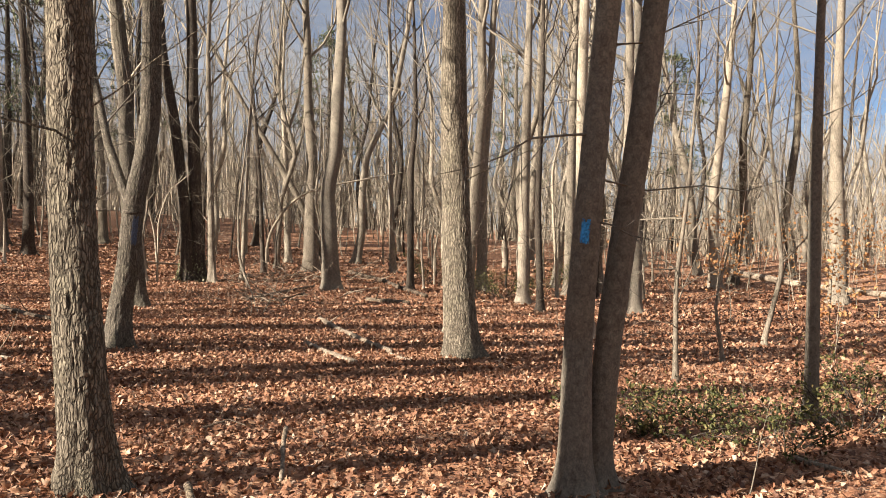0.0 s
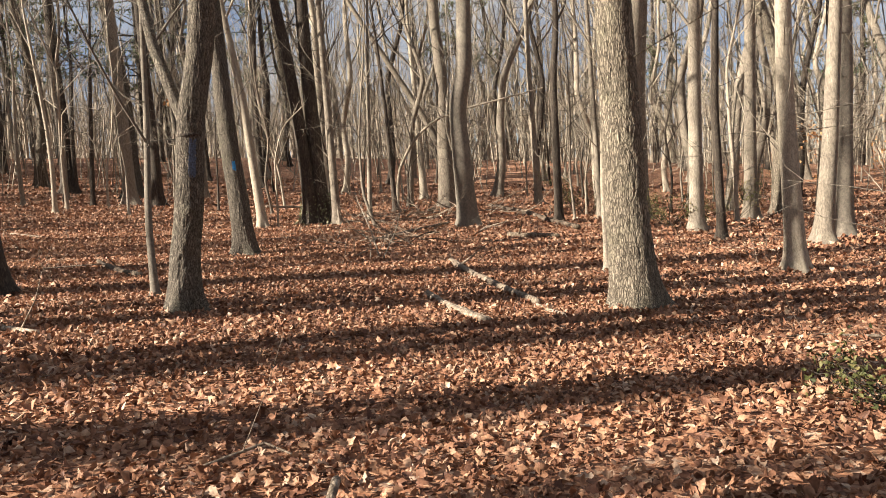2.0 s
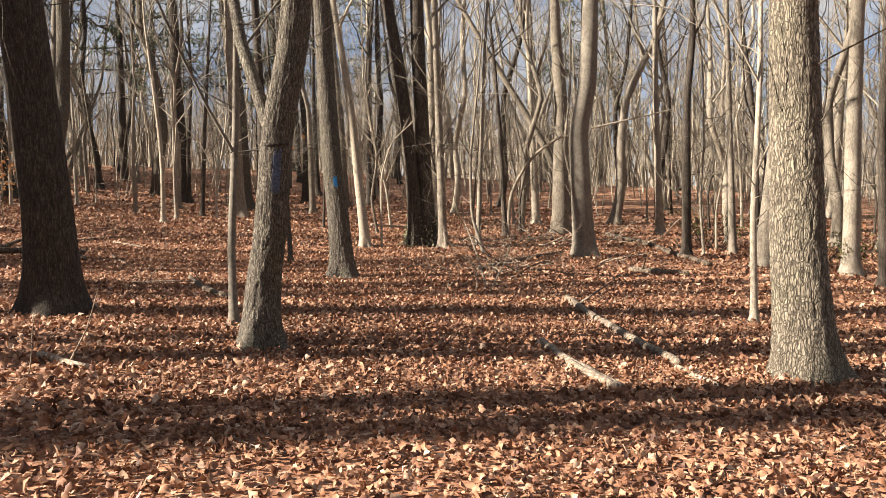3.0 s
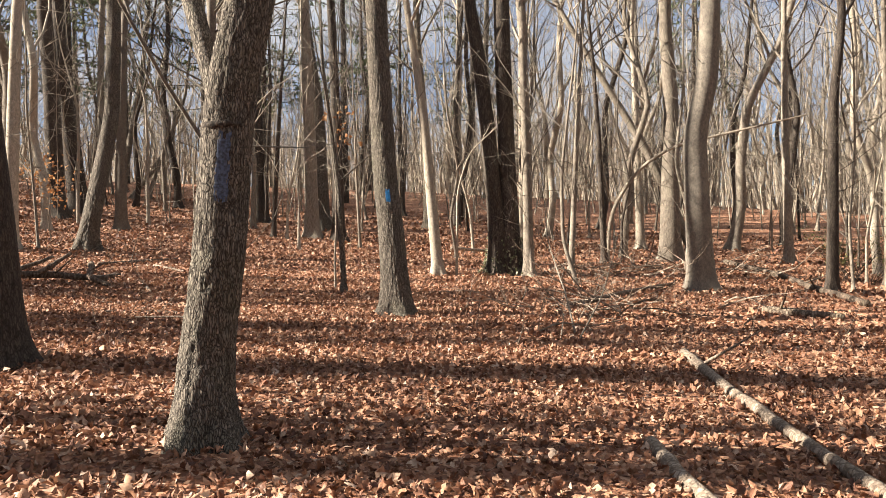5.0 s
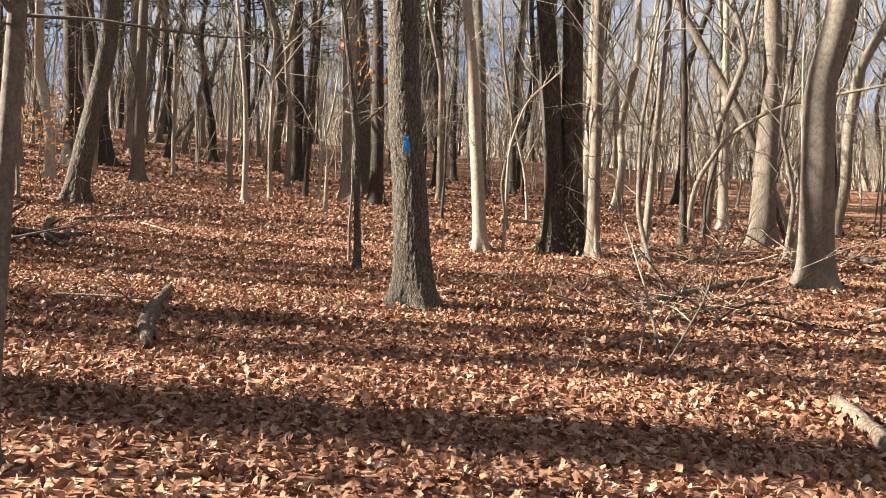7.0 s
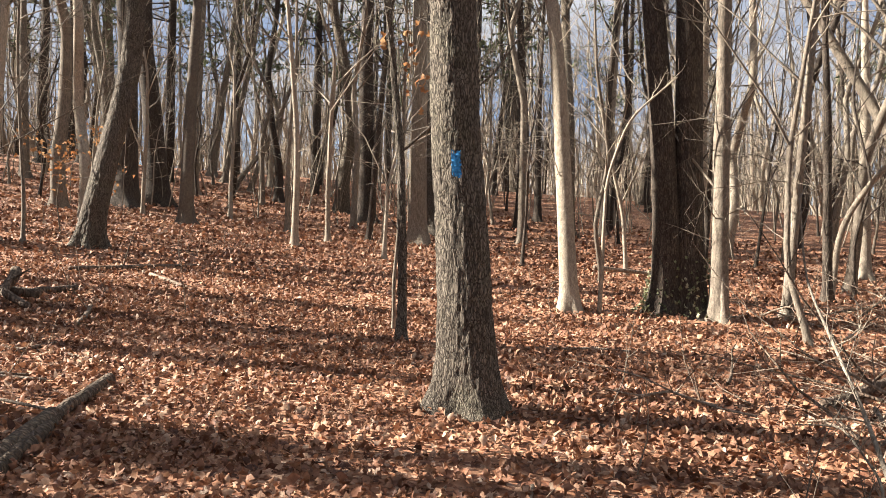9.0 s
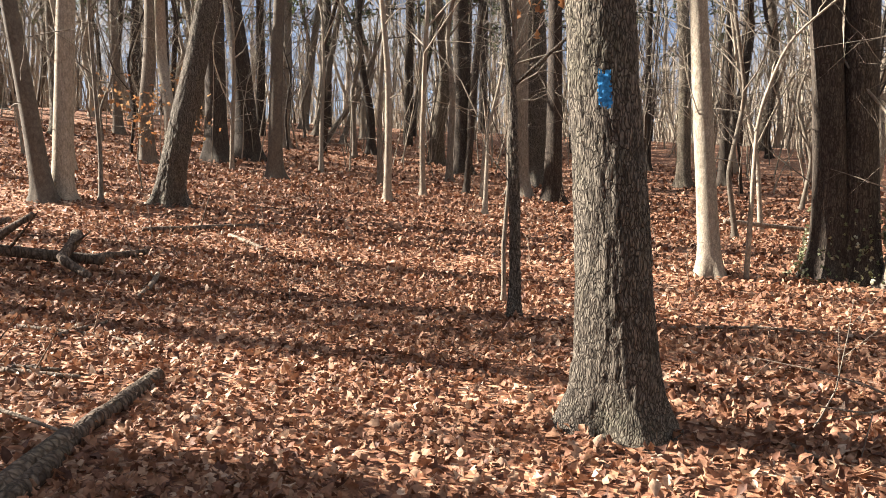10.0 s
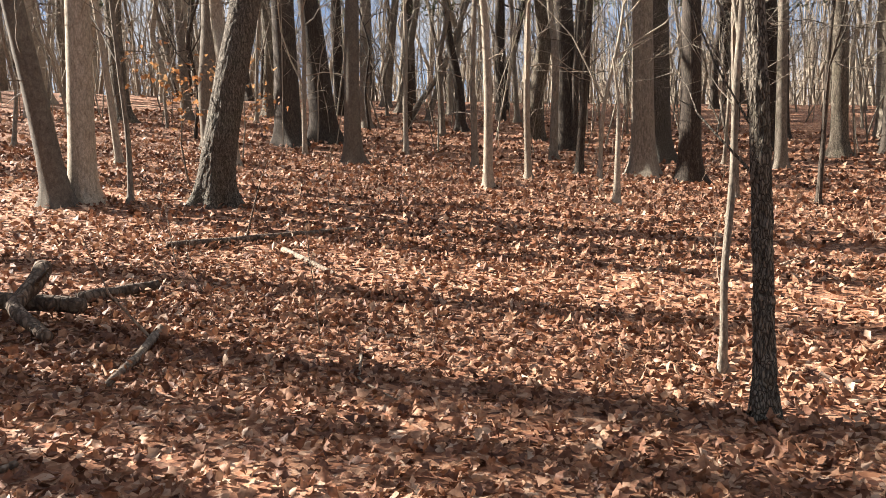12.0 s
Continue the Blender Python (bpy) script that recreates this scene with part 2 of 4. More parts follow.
def part(name, me, parent, label=""):
    ob = new(name, me)
    ob.parent = parent
    return tagged(ob, label)


TABLE = np.random.RandomState(7).rand(64, 256)


def grain(u, v, cells, row=0):
    """Value noise that closes round the stem: u in turns, v in cells along it."""
    x, y = u * cells, v
    x0, y0 = np.floor(x).astype(int), np.floor(y).astype(int)
    fx, fy = x - x0, y - y0
    fx, fy = fx * fx * (3 - 2 * fx), fy * fy * (3 - 2 * fy)
    def at(i, j):
        return TABLE[(j * 7 + row) % 64, (i % cells + j * 37) % 256]
    return (at(x0, y0) * (1 - fx) + at(x0 + 1, y0) * fx) * (1 - fy) + (at(x0, y0 + 1) * (1 - fx) + at(x0 + 1, y0 + 1) * fx) * fy


# ---------------------------------------------------------------- the ground
HUMPS = [(0, 2, -0.154), (-3, 8, 0.156), (2, 12, 0.227), (-7, 14, 0.052), (-5, 20, 0.197), (-11, 18, -0.254),
         (-16, 20, 0.321), (-10, 25, 0.188), (-2, 26, 0.220), (-18, 28, -0.066), (5, 22, 0.274), (-23, 33, -0.290)]


def height(x, y):
    """The lie of the land: a gentle slope down to the +x side, rising round the hollow."""
    r = np.clip(np.hypot(x + 7, y - 14) - 6, 0, 30)
    z = (-0.4655) + (-0.0777) * 40 * np.tanh(x / 40) + (-0.0387) * 40 * np.tanh(y / 40) + 1.5953 * r ** 1.5 / 100
    for a, b, c in HUMPS:
        z = z + c * np.exp(-((x - a) ** 2 + (y - b) ** 2) / 50.0)
    return z


def build_ground():
    near = np.arange(-40, 40.01, 0.4)
    far = np.array([44, 50, 58, 70, 90, 120, 170, 260, 420, 700.0])
    ax = np.concatenate([-far[::-1], near, far])
    gx, gy = np.meshgrid(ax - 5, ax + 14, indexing="ij")
    rs = np.random.RandomState(3)
    small = rs.rand(*gx.shape) * 0.03
    small[(np.abs(gx + 5) > 40) | (np.abs(gy - 14) > 40)] = 0
    s = Soup()
    s.grid(np.stack([gx, gy, height(gx, gy) + small - 0.02], -1), False)
    g = new("ground", s.mesh("ground", SOIL))
    return tagged(g, "forest floor of matted brown leaves over dark soil", "ground", kind="structure")


ground = build_ground()


# ---------------------------------------------------------------- trees
def spine(offsets, yaw, r, tall, rs, wiggle=0.03):
    """Stem line from its foot: sideways offsets seen from the heading yaw, then upwards to the top."""
    c, s = math.cos(radians(yaw)), math.sin(radians(yaw))
    z = [-0.35, 0.0] + [o[1] for o in offsets]
    l = [0.0, 0.0] + [o[0] for o in offsets]
    slope = (l[-1] - l[-2]) / max(z[-1] - z[-2], 0.3)
    slope = max(-0.12, min(0.12, slope))
    while z[-1] < tall - 0.5:
        step = min(2.2, tall - z[-1])
        slope = slope * 0.75 + rs.uniform(-0.09, 0.09)
        l.append(l[-1] + slope * step)
        z.append(z[-1] + step)
    z, l = np.array(z), np.array(l)
    d = np.cumsum(rs.uniform(-wiggle, wiggle, len(z)) * 3)
    d[:2] = 0

    def at(h):
        ll, dd = np.interp(h, z, l), np.interp(h, z, d)
        # soften the corners of the line
        e = 0.22
        ll = (ll * 2 + np.interp(h - e, z, l) + np.interp(h + e, z, l)) / 4
        return np.stack([ll * c - dd * s, ll * s + dd * c, h], -1)
    return at, float(z[-1])


def stem_radius(h, r, tall):
    return r * np.clip(1.03 - (np.clip(h, 0, None) / tall) ** 1.15, 0.03, 1.1)


def limb(s, p, way, length, r, rs, depth, sides=5, lift=0.25):
    """One limb and, down to the given depth, the twigs on it."""
    n = 6 if depth > 0 else 3
    pts = [p]
    w = np.array(way)
    for k in range(n - 1):
        w = w + rs.normal(0, 0.16, 3) + np.array([0, 0, lift * 0.35])
        w /= np.linalg.norm(w)
        pts.append(pts[-1] + w * length / (n - 1))
    pts = np.array(pts)
    rad = r * np.linspace(1, 0.22, n)
    s.tube(pts, rad, sides)
    if depth > 0:
        for k in range(rs.randint(3, 6)):
            f = rs.uniform(0.25, 0.98)
            i = min(int(f * (n - 1)), n - 2)
            q = pts[i] + (pts[i + 1] - pts[i]) * (f * (n - 1) - i)
            d = (pts[i + 1] - pts[i])
            d /= np.linalg.norm(d)
            side = rs.normal(0, 1, 3)
            side -= d * side.dot(d)
            side /= np.linalg.norm(side)
            limb(s, q, d * 0.65 + side * 0.75, length * rs.uniform(0.3, 0.55), max(r * (1 - 0.75 * f) * 0.6, 0.0025), rs, depth - 1, 3, lift)


def trunk_mesh(at, r, tall, kind, fine, rs):
    if fine:
        low = min(tall * 0.8, 3.6)
        h = np.concatenate([np.arange(-0.35, 0.6, 0.022), np.arange(0.6, low, 0.034), np.linspace(low + 0.1, tall, 24)])
        sides = 132 if r > 0.13 else 60
    else:
        h = np.concatenate([np.linspace(-0.3, 0.6, 8), np.linspace(0.85, min(7, tall * 0.6), 17), np.linspace(min(7, tall * 0.6) + 0.5, tall, 8)])
        sides = 18 if r > 0.1 else 9
    a = np.arange(sides) / sides
    hh, aa = np.meshgrid(h, a, indexing="ij")
    rad = stem_radius(hh, r, tall)
    lobes = 0
    ph = rs.rand(3) * 6.28
    n1 = rs.randint(4, 7)
    lobes = 0.5 + 0.32 * np.cos(aa * 6.283 * n1 + ph[0]) + 0.2 * np.cos(aa * 6.283 * 3 + ph[1])
    hb = np.clip(hh, -0.1, None)
    rad = rad * (1 + 0.85 * lobes * np.exp(-hb / (0.7 * r + 0.05)) + 0.22 * np.exp(-hb / (2.4 * r + 0.1)))
    rad = rad * (1 + 0.05 * np.cos(aa * 6.283 * 2 + ph[2] + hh * 0.5) + 0.025 * np.cos(aa * 6.283 * 3 + hh * 1.3))
    if fine:
        cells = max(8, int(2 * math.pi * r / 0.028))
        warp = grain(aa, hh * 3.0, 9, 5) * 0.035
        if kind in ("oak", "ridged", "dark"):
            n = grain((aa + warp) % 1.0, hh * 9 + 40, cells, 1)
            m = grain((aa + warp) % 1.0, hh * 22 + 40, cells * 2, 9)
            ridge = np.clip(1 - np.abs(2 * (0.65 * n + 0.35 * m) - 1) * 2.4, 0, 1)
            rad = rad + 0.011 * (0.5 - ridge ** 1.2) + 0.004 * (m - 0.5)
        else:
            n = grain(aa, hh * 4 + 40, cells // 3 + 3, 1)
            rad = rad + 0.006 * (n - 0.5) + 0.0035 * (grain(aa, hh * 26 + 40, cells, 3) - 0.5)
    c = at(h)
    th = aa * 2 * math.pi
    ring = c[:, None, :] + np.stack([np.cos(th) * rad, np.sin(th) * rad, 0 * rad], -1)
    s = Soup()
    s.grid(ring)
    return s.mesh("trunk", BARK[kind])


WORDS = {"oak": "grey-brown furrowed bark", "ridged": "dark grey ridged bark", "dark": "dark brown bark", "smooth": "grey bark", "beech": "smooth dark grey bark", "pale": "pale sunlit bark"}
ALL_TREES = []
count = 0


def crown_mesh(at, r, tall, kind, rs, first, limbs, depth):
    s = Soup()
    for k in range(limbs):
        h = first + (tall - first) * ((k + rs.rand() * 0.8) / limbs) ** 0.9
        a = rs.rand() * 6.283
        p = at(np.array([h]))[0]
        rr = float(stem_radius(np.array(h), r, tall))
        up = rs.uniform(0.7, 1.8)
        ln = (tall - h) * 0.35 + 0.5 + rs.rand() * 0.8
        limb(s, p, np.array([math.cos(a), math.sin(a), up]), min(ln, 5.0), min(rr * 0.42, 0.05) + 0.003, rs, depth, 4)
    for k in range(13):
        h = rs.uniform(0.1, 0.55) * tall
        a = rs.rand() * 6.283
        p = at(np.array([h]))[0]
        limb(s, p, np.array([math.cos(a), math.sin(a), rs.uniform(-0.1, 0.9)]), rs.uniform(0.6, 2.4), rs.uniform(0.005, 0.012), rs, 1, 3, 0.1)
    return s.mesh("crown", BARK[kind])


def tree(kind, x, y, r, yaw, tall, offsets, fine=False, first=0.0, limbs=0, depth=2, label="", fork=None, host=None):
    """A bare winter tree: stem, crown of limbs and twigs."""
    global count
    count += 1
    rs = np.random.RandomState(1000 + count)
    at, tall = spine(offsets, yaw, r, tall, rs)
    foot = Vector((x, y, float(height(np.array(x), np.array(y)))))
    if host:
        for name, me in (("trunk", trunk_mesh(at, r, tall, kind, fine, rs)), ("crown", crown_mesh(at, r, tall, kind, rs, tall * 0.42, 12, depth))):
            part(name, me, host).location = foot - host.location
        return host, at
    root = new("tree" if r > 0.06 else "sapling")
    root.location = foot
    part("trunk", trunk_mesh(at, r, tall, kind, fine, rs), root)
    slim = r <= 0.06
    if tall > 3:
        first = first or (tall * 0.42 if not slim else 1.6)
        limbs = limbs or (12 if not slim else 9)
        part("crown", crown_mesh(at, r, tall, kind, rs, first, limbs, depth if not slim else 1), root, "bare branches and twigs")
    if fork:
        z0, yw, ln, fr = fork
        s = Soup()
        p = at(np.array([z0]))[0]
        w = np.array([math.cos(radians(yw)) * 0.24, math.sin(radians(yw)) * 0.24, 0.97])
        limb(s, p, w, ln, fr, rs, 2, 12, 0.1)
        part("fork", s.mesh("fork", BARK[kind]), root)
    lean = offsets[-1][0] / max(offsets[-1][1], 1) if offsets else 0
    size = "stout" if r > 0.17 else "middling" if r > 0.09 else "slender"
    text = label or f"{size} {'leaning ' if abs(lean) > 0.1 else ''}bare tree with {WORDS[kind]}"
    if slim and not label:
        text = f"{size} {'leaning ' if abs(lean) > 0.1 else ''}leafless sapling with {WORDS[kind]}"
    tagged(root, text, "tree" if not slim else "sapling", "woodland trees")
    ALL_TREES.append((x, y, r))
    return root, at


def blaze(root, at, r, tall, facing, z0, z1, wide, mat, label):
    """A painted blaze that follows the bark's roundness, 5 mm proud, with ragged ends."""
    h = np.linspace(z0, z1, 20)
    a = np.linspace(-wide / r / 2, wide / r / 2, 12)
    rs = np.random.RandomState(4)
    hh, aa = np.meshgrid(h, a, indexing="ij")
    hh = hh + rs.uniform(-0.008, 0.008, hh.shape)
    aa = aa + radians(facing) + rs.uniform(-0.02, 0.02, aa.shape)
    rad = stem_radius(hh, r, tall) * 1.05 + 0.012 + rs.uniform(-0.004, 0.003, hh.shape)
    ring = at(h)[:, None, :] + np.stack([np.cos(aa) * rad, np.sin(aa) * rad, 0 * rad], -1)
    ring[..., 2] = hh
    i, j = np.meshgrid(np.arange(19), np.arange(11), indexing="ij")
    edge = np.minimum(np.minimum(i, 18 - i) / 3.0, np.minimum(j, 10 - j) / 2.0).ravel()
    quads = np.stack([i * 12 + j, i * 12 + j + 1, (i + 1) * 12 + j + 1, (i + 1) * 12 + j], -1).reshape(-1, 4)
    s = Soup()
    s.faces(ring.reshape(-1, 3), quads[rs.rand(len(quads)) < 0.6 + 0.5 * edge])
    part("paint_blaze", s.mesh("paint_blaze", mat), root, label)



def scar(root, at, r, tall, facing, z, span):
    """A dark swollen scar that runs part of the way round the stem."""
    a = np.radians(np.linspace(facing - span, facing + span, 22))
    rs = np.random.RandomState(6)
    rad = float(stem_radius(np.array(z), r, tall)) * 0.99
    c = at(np.array([z]))[0]
    p = np.column_stack([c[0] + np.cos(a) * rad, c[1] + np.sin(a) * rad, z + rs.uniform(-0.008, 0.008, 22)])
    s = Soup()
    s.tube(p, 0.022 * np.sin(np.linspace(0.15, 2.99, 22)) + rs.uniform(0, 0.004, 22), 8)
    part("scar", s.mesh("scar", BARK["dark"]), root, "dark swollen bark scar")


# ---------------------------------------------------------------- litter of leaves and sticks on the floor
def leaf_shapes(rows, seed):
    """Lobed dry leaves, one metre long, folded along the rib and curled: pairs of quads along the rib."""
    shapes = []
    for k in range(6):
        rs = np.random.RandomState(seed + k)
        xs = np.linspace(-0.5, 0.52, rows)
        half = [0.04] + [(0.33 if i % 2 else 0.11) + rs.rand() * 0.12 for i in range(1, rows - 1)] + [0.04]
        fold, curl, twist = rs.uniform(0.1, 0.95), rs.uniform(-0.9, 1.4), rs.uniform(-0.9, 0.9)
        v = []
        for x, w in zip(xs, half):
            for s in (-1, 0, 1):
                ww = w * rs.uniform(0.75, 1.25)
                v.append((x + rs.uniform(-0.04, 0.04), s * ww, abs(s) * ww * fold + curl * x * x + s * twist * x * ww + rs.uniform(-0.03, 0.03)))
        shapes.append(np.array(v))
    q = []
    for i in range(rows - 1):
        for j in range(2):
            a = i * 3 + j
            q.append((a, a + 1, a + 4, a + 3))
    return shapes, np.array(q)


SHAPES, LEAF_QUADS = leaf_shapes(6, 50)
MIDDLE, MIDDLE_QUADS = leaf_shapes(4, 70)
PLAIN, PLAIN_QUADS = leaf_shapes(3, 90)


def scatter_leaves(name, places, sizes, lift, tilt, mat, rs, shapes=None, quads=None, raw=False):
    shapes, quads = (SHAPES, LEAF_QUADS) if shapes is None else (shapes, quads)
    n = len(places)
    which = rs.randint(0, len(shapes), n)
    v = np.stack(shapes)[which] * sizes[:, None, None]
    a, b, c = rs.rand(n) * 6.283, rs.normal(0, tilt, n), rs.normal(0, tilt, n)
    flip = np.where(rs.rand(n) < 0.5, 1.0, -1.0)
    v[..., 2] *= flip[:, None]
    ca, sa, cb, sb, cc, sc = np.cos(a), np.sin(a), np.cos(b), np.sin(b), np.cos(c), np.sin(c)
    x, y, z = v[..., 0], v[..., 1], v[..., 2]
    y, z = y * cb[:, None] - z * sb[:, None], y * sb[:, None] + z * cb[:, None]
    x, z = x * cc[:, None] + z * sc[:, None], -x * sc[:, None] + z * cc[:, None]
    x, y = x * ca[:, None] - y * sa[:, None], x * sa[:, None] + y * ca[:, None]
    low = z.min(axis=1)
    z = z - low[:, None] * 0.75 + lift[:, None]
    out = np.stack([x + places[:, 0:1], y + places[:, 1:2], z + places[:, 2:3]], -1)
    k = v.shape[1]
    polys = (quads[None] + (np.arange(n) * k)[:, None, None]).reshape(-1, 4)
    if raw:
        return out.reshape(-1, 3), polys
    return mesh_of(name, out.reshape(-1, 3), polys, mat, False)


WAY = np.array([(0.0, -1.0), (-0.1, 3.2), (-0.9, 6.7), (-1.6, 9.0), (-3.2, 12.5), (-4.7, 14.2), (-7.1, 16.2), (-9.5, 18.0)])


def off_way(x, y):
    """How far a place lies from the line walked."""
    best = np.full(np.shape(x), 1e9)
    for a, b in zip(WAY[:-1], WAY[1:]):
        d = b - a
        f = np.clip(((x - a[0]) * d[0] + (y - a[1]) * d[1]) / d.dot(d), 0, 1)
        best = np.minimum(best, np.hypot(x - a[0] - f * d[0], y - a[1] - f * d[1]))
    return best


def litter():
    rs = np.random.RandomState(21)
    n = 1500000
    x, y = rs.uniform(-34, 14, n), rs.uniform(0, 40, n)
    d = off_way(x, y)
    dens = np.where(d < 3.2, 0.92, np.where(d < 6, 0.5, np.where(d < 10, 0.25, np.where(d < 16, 0.12, np.where(d < 26, 0.04, 0.006)))))
    clump = 0.7 + 0.6 * grain((x / 64.0) % 1.0, y * 0.9 + 50, 60, 3)
    keep = (rs.rand(n) < dens * 0.74 * clump) & ~((y < 2.0) & (d > 6))
    x, y, d = x[keep], y[keep], d[keep]
    size = rs.uniform(0.036, 0.086, len(x)) * np.where(d > 16, 2.0, np.where(d > 10, 1.5, np.where(d > 6, 1.15, np.where(d > 2.2, 1.0, 0.88))))
    p = np.stack([x, y, height(x, y)], -1)
    vs, qs, total = [], [], 0
    for pick, shapes, quads in ((d < 1.2, SHAPES, LEAF_QUADS), ((d >= 1.2) & (d < 4.2), MIDDLE, MIDDLE_QUADS), (d >= 4.2, PLAIN, PLAIN_QUADS)):
        v, q = scatter_leaves("", p[pick], size[pick], rs.uniform(-0.012, 0.03, int(pick.sum())), 0.55, LITTER, rs, shapes, quads, True)
        vs.append(v)
        qs.append(q + total)
        total += len(v)
    ob = new("leaf_litter", mesh_of("leaf_litter", np.concatenate(vs), np.concatenate(qs), LITTER, False))
    tagged(ob, "thick litter of dry orange-brown oak leaves on the ground", "leaf litter", kind="stuff")
    # the largest single leaves along the way, each on its own
    kinds = []
    for k in range(6):
        kinds.append(mesh_of("leaf", SHAPES[k] * 0.092, LEAF_QUADS, LOOSE, False))
    i = 0
    while i < 260:
        lx, ly = rs.uniform(-12, 2), rs.uniform(3, 20)
        if off_way(np.array(lx), np.array(ly)) > 3.5:
            continue
        lf = new("leaf", kinds[i % 6])
        lf.parent = ob
        lf.matrix_basis = pose(lx, ly, float(height(np.array(lx), np.array(ly))) + 0.03, rs.normal(0, 22), rs.normal(0, 22), rs.uniform(0, 360))
        lf.scale = (1, 1, 1)
        i += 1
    return ob


# ---------------------------------------------------------------- the trees that stand singly
tree('oak', -2.27, 5.18, 0.142, 24, 19.0, [(-0.06, 0.97), (-0.09, 1.86), (-0.1, 3.1)], fine=True)
root, at = tree('ridged', -4.55, 11.29, 0.155, 30, 16.0, [(0.04, 0.54), (0.14, 1.11), (0.23, 2.07), (0.39, 2.75), (0.46, 3.36)], fine=True, fork=(1.85, 172, 5.5, 0.068), label="grey-brown oak with a kinked forked trunk and faded blaze")
blaze(root, at, 0.155, 16, -55, 1.44, 1.84, 0.075, FADED, "faded dark blue painted blaze")
scar(root, at, 0.155, 16, -72, 1.88, 58)
ivied, at = tree('dark', -7.27, 24.12, 0.2, 20, 21.0, [(-0.05, 1.3), (-0.1, 2.56), (-0.16, 4.64)], label="stout dark tree with two trunks grown together")
tree("dark", -7.56, 23.99, 0.185, 14, 19.0, [(-0.04, 1.3), (-0.13, 2.6), (-0.34, 4.6)], host=ivied)
tree('beech', -3.27, 23.62, 0.230, 8, 17.0, [(-0.07, 1.65), (-0.12, 2.92), (0.11, 3.94), (0.18, 5.63)])
tree('smooth', -5.06, 30.77, 0.256, 9, 17.0, [(0.02, 2.01), (0.05, 4.45), (-0.08, 6.31)])
tree('oak', 0.28, 12.24, 0.215, -2, 20.0, [(-0.08, 1.13), (-0.11, 2.6), (-0.14, 4.03)], fine=True)
twin, at = tree('beech', 0.91, 5.66, 0.106, -9, 17.0, [(0.02, 1.09), (0.1, 2.08), (0.17, 2.97), (0.22, 3.43)], fine=True, label="twin-stemmed smooth grey tree with a blue trail blaze")
blaze(twin, at, 0.106, 17, -106, 1.76, 1.93, 0.058, BLUE, "bright blue painted trail blaze")
tree('beech', 1.09, 5.90, 0.1, -11, 17.0, [(0.11, 1.16), (0.22, 1.9), (0.34, 2.78), (0.42, 3.5)], fine=True, host=twin)
tree('dark', -1.02, 24.37, 0.104, 0, 11.7, [(0.01, 1.79), (0.02, 3.73), (0.15, 4.97), (0.15, 5.75)])
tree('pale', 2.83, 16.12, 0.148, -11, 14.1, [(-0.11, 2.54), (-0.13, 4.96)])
tree('smooth', 0.59, 23.21, 0.190, -5, 16.4, [(0.24, 2.4), (0.39, 4.22), (0.49, 5.42)])
root, at = tree('ridged', -6.77, 17.89, 0.180, 33, 19.0, [(-0.06, 1.12), (-0.14, 2.01), (-0.19, 3.11)], fine=True, label="stout oak with furrowed grey-brown bark and blue blaze")
blaze(root, at, 0.18, 19, -59, 1.63, 1.81, 0.062, BLUE, "bright blue painted trail blaze")
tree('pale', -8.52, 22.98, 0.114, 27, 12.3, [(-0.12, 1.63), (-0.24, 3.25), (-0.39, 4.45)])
tree('beech', -5.53, 12.38, 0.047, 30, 8.6, [(0.0, 0.88), (0.1, 2.25), (0.15, 3.4)])
tree('dark', -7.93, 12.33, 0.270, 42, 20.0, [(-0.01, 1.11), (-0.12, 2.51), (-0.22, 3.86)])
root, at = tree('ridged', -8.79, 19.67, 0.044, 26, 8.8, [(-0.01, 0.39), (-0.03, 1.03), (-0.05, 1.53), (-0.07, 1.89)], fine=True, first=1.7, label="slender dark brown sapling keeping a few dead leaves")
LEAFY = root
tree('smooth', -9.28, 20.15, 0.021, 29, 7.5, [(0.03, 0.22), (0.0, 0.5), (0.06, 1.1), (0.05, 1.54), (0.09, 1.91)])
tree('ridged', -16.23, 20.70, 0.195, 62, 18.0, [(0.13, 0.79), (0.3, 1.57), (0.49, 2.34), (0.65, 3.11)], fine=True)
tree('beech', -16.96, 19.16, 0.135, 70, 13.4, [(-0.14, 1.13), (-0.27, 2.06), (-0.38, 2.9)])
tree('pale', -17.07, 19.47, 0.145, 69, 14.0, [(0.04, 1.12), (0.13, 2.98)])
tree('dark', -25.03, 27.22, 0.306, 58, 21.0, [(-0.01, 2.45), (-0.01, 4.67)])
tree('dark', -25.66, 28.76, 0.305, 56, 21.0, [(-0.23, 2.84), (-0.47, 4.89)])
tree('beech', -21.02, 26.27, 0.165, 54, 15.1, [(0.03, 1.82), (0.14, 4.32)])
tree('smooth', -28.24, 32.02, 0.176, 53, 15.7, [(0.09, 2.49), (0.19, 5.29)])
tree('pale', -16.12, 25.30, 0.070, 45, 9.9, [(0.03, 1.31), (0.01, 2.48), (-0.1, 3.74)])
tree('smooth', -19.54, 28.38, 0.073, 46, 10.0, [(-0.02, 1.97), (0.03, 3.0), (0.16, 4.52)])
tree('dark', -21.44, 33.76, 0.270, 40, 20.0, [(-0.03, 2.82), (-0.1, 5.25)])
tree('dark', -21.13, 33.71, 0.100, 39, 11.5, [(0.04, 2.01), (0.24, 4.42), (0.31, 5.21)])
tree('dark', -15.05, 29.40, 0.181, 33, 19.0, [(0.02, 1.99), (-0.01, 4.21)])
tree('dark', 16.13, -16.81, 0.329, -145, 17.0, [(0.34, -4.94), (0.13, -8.78)])
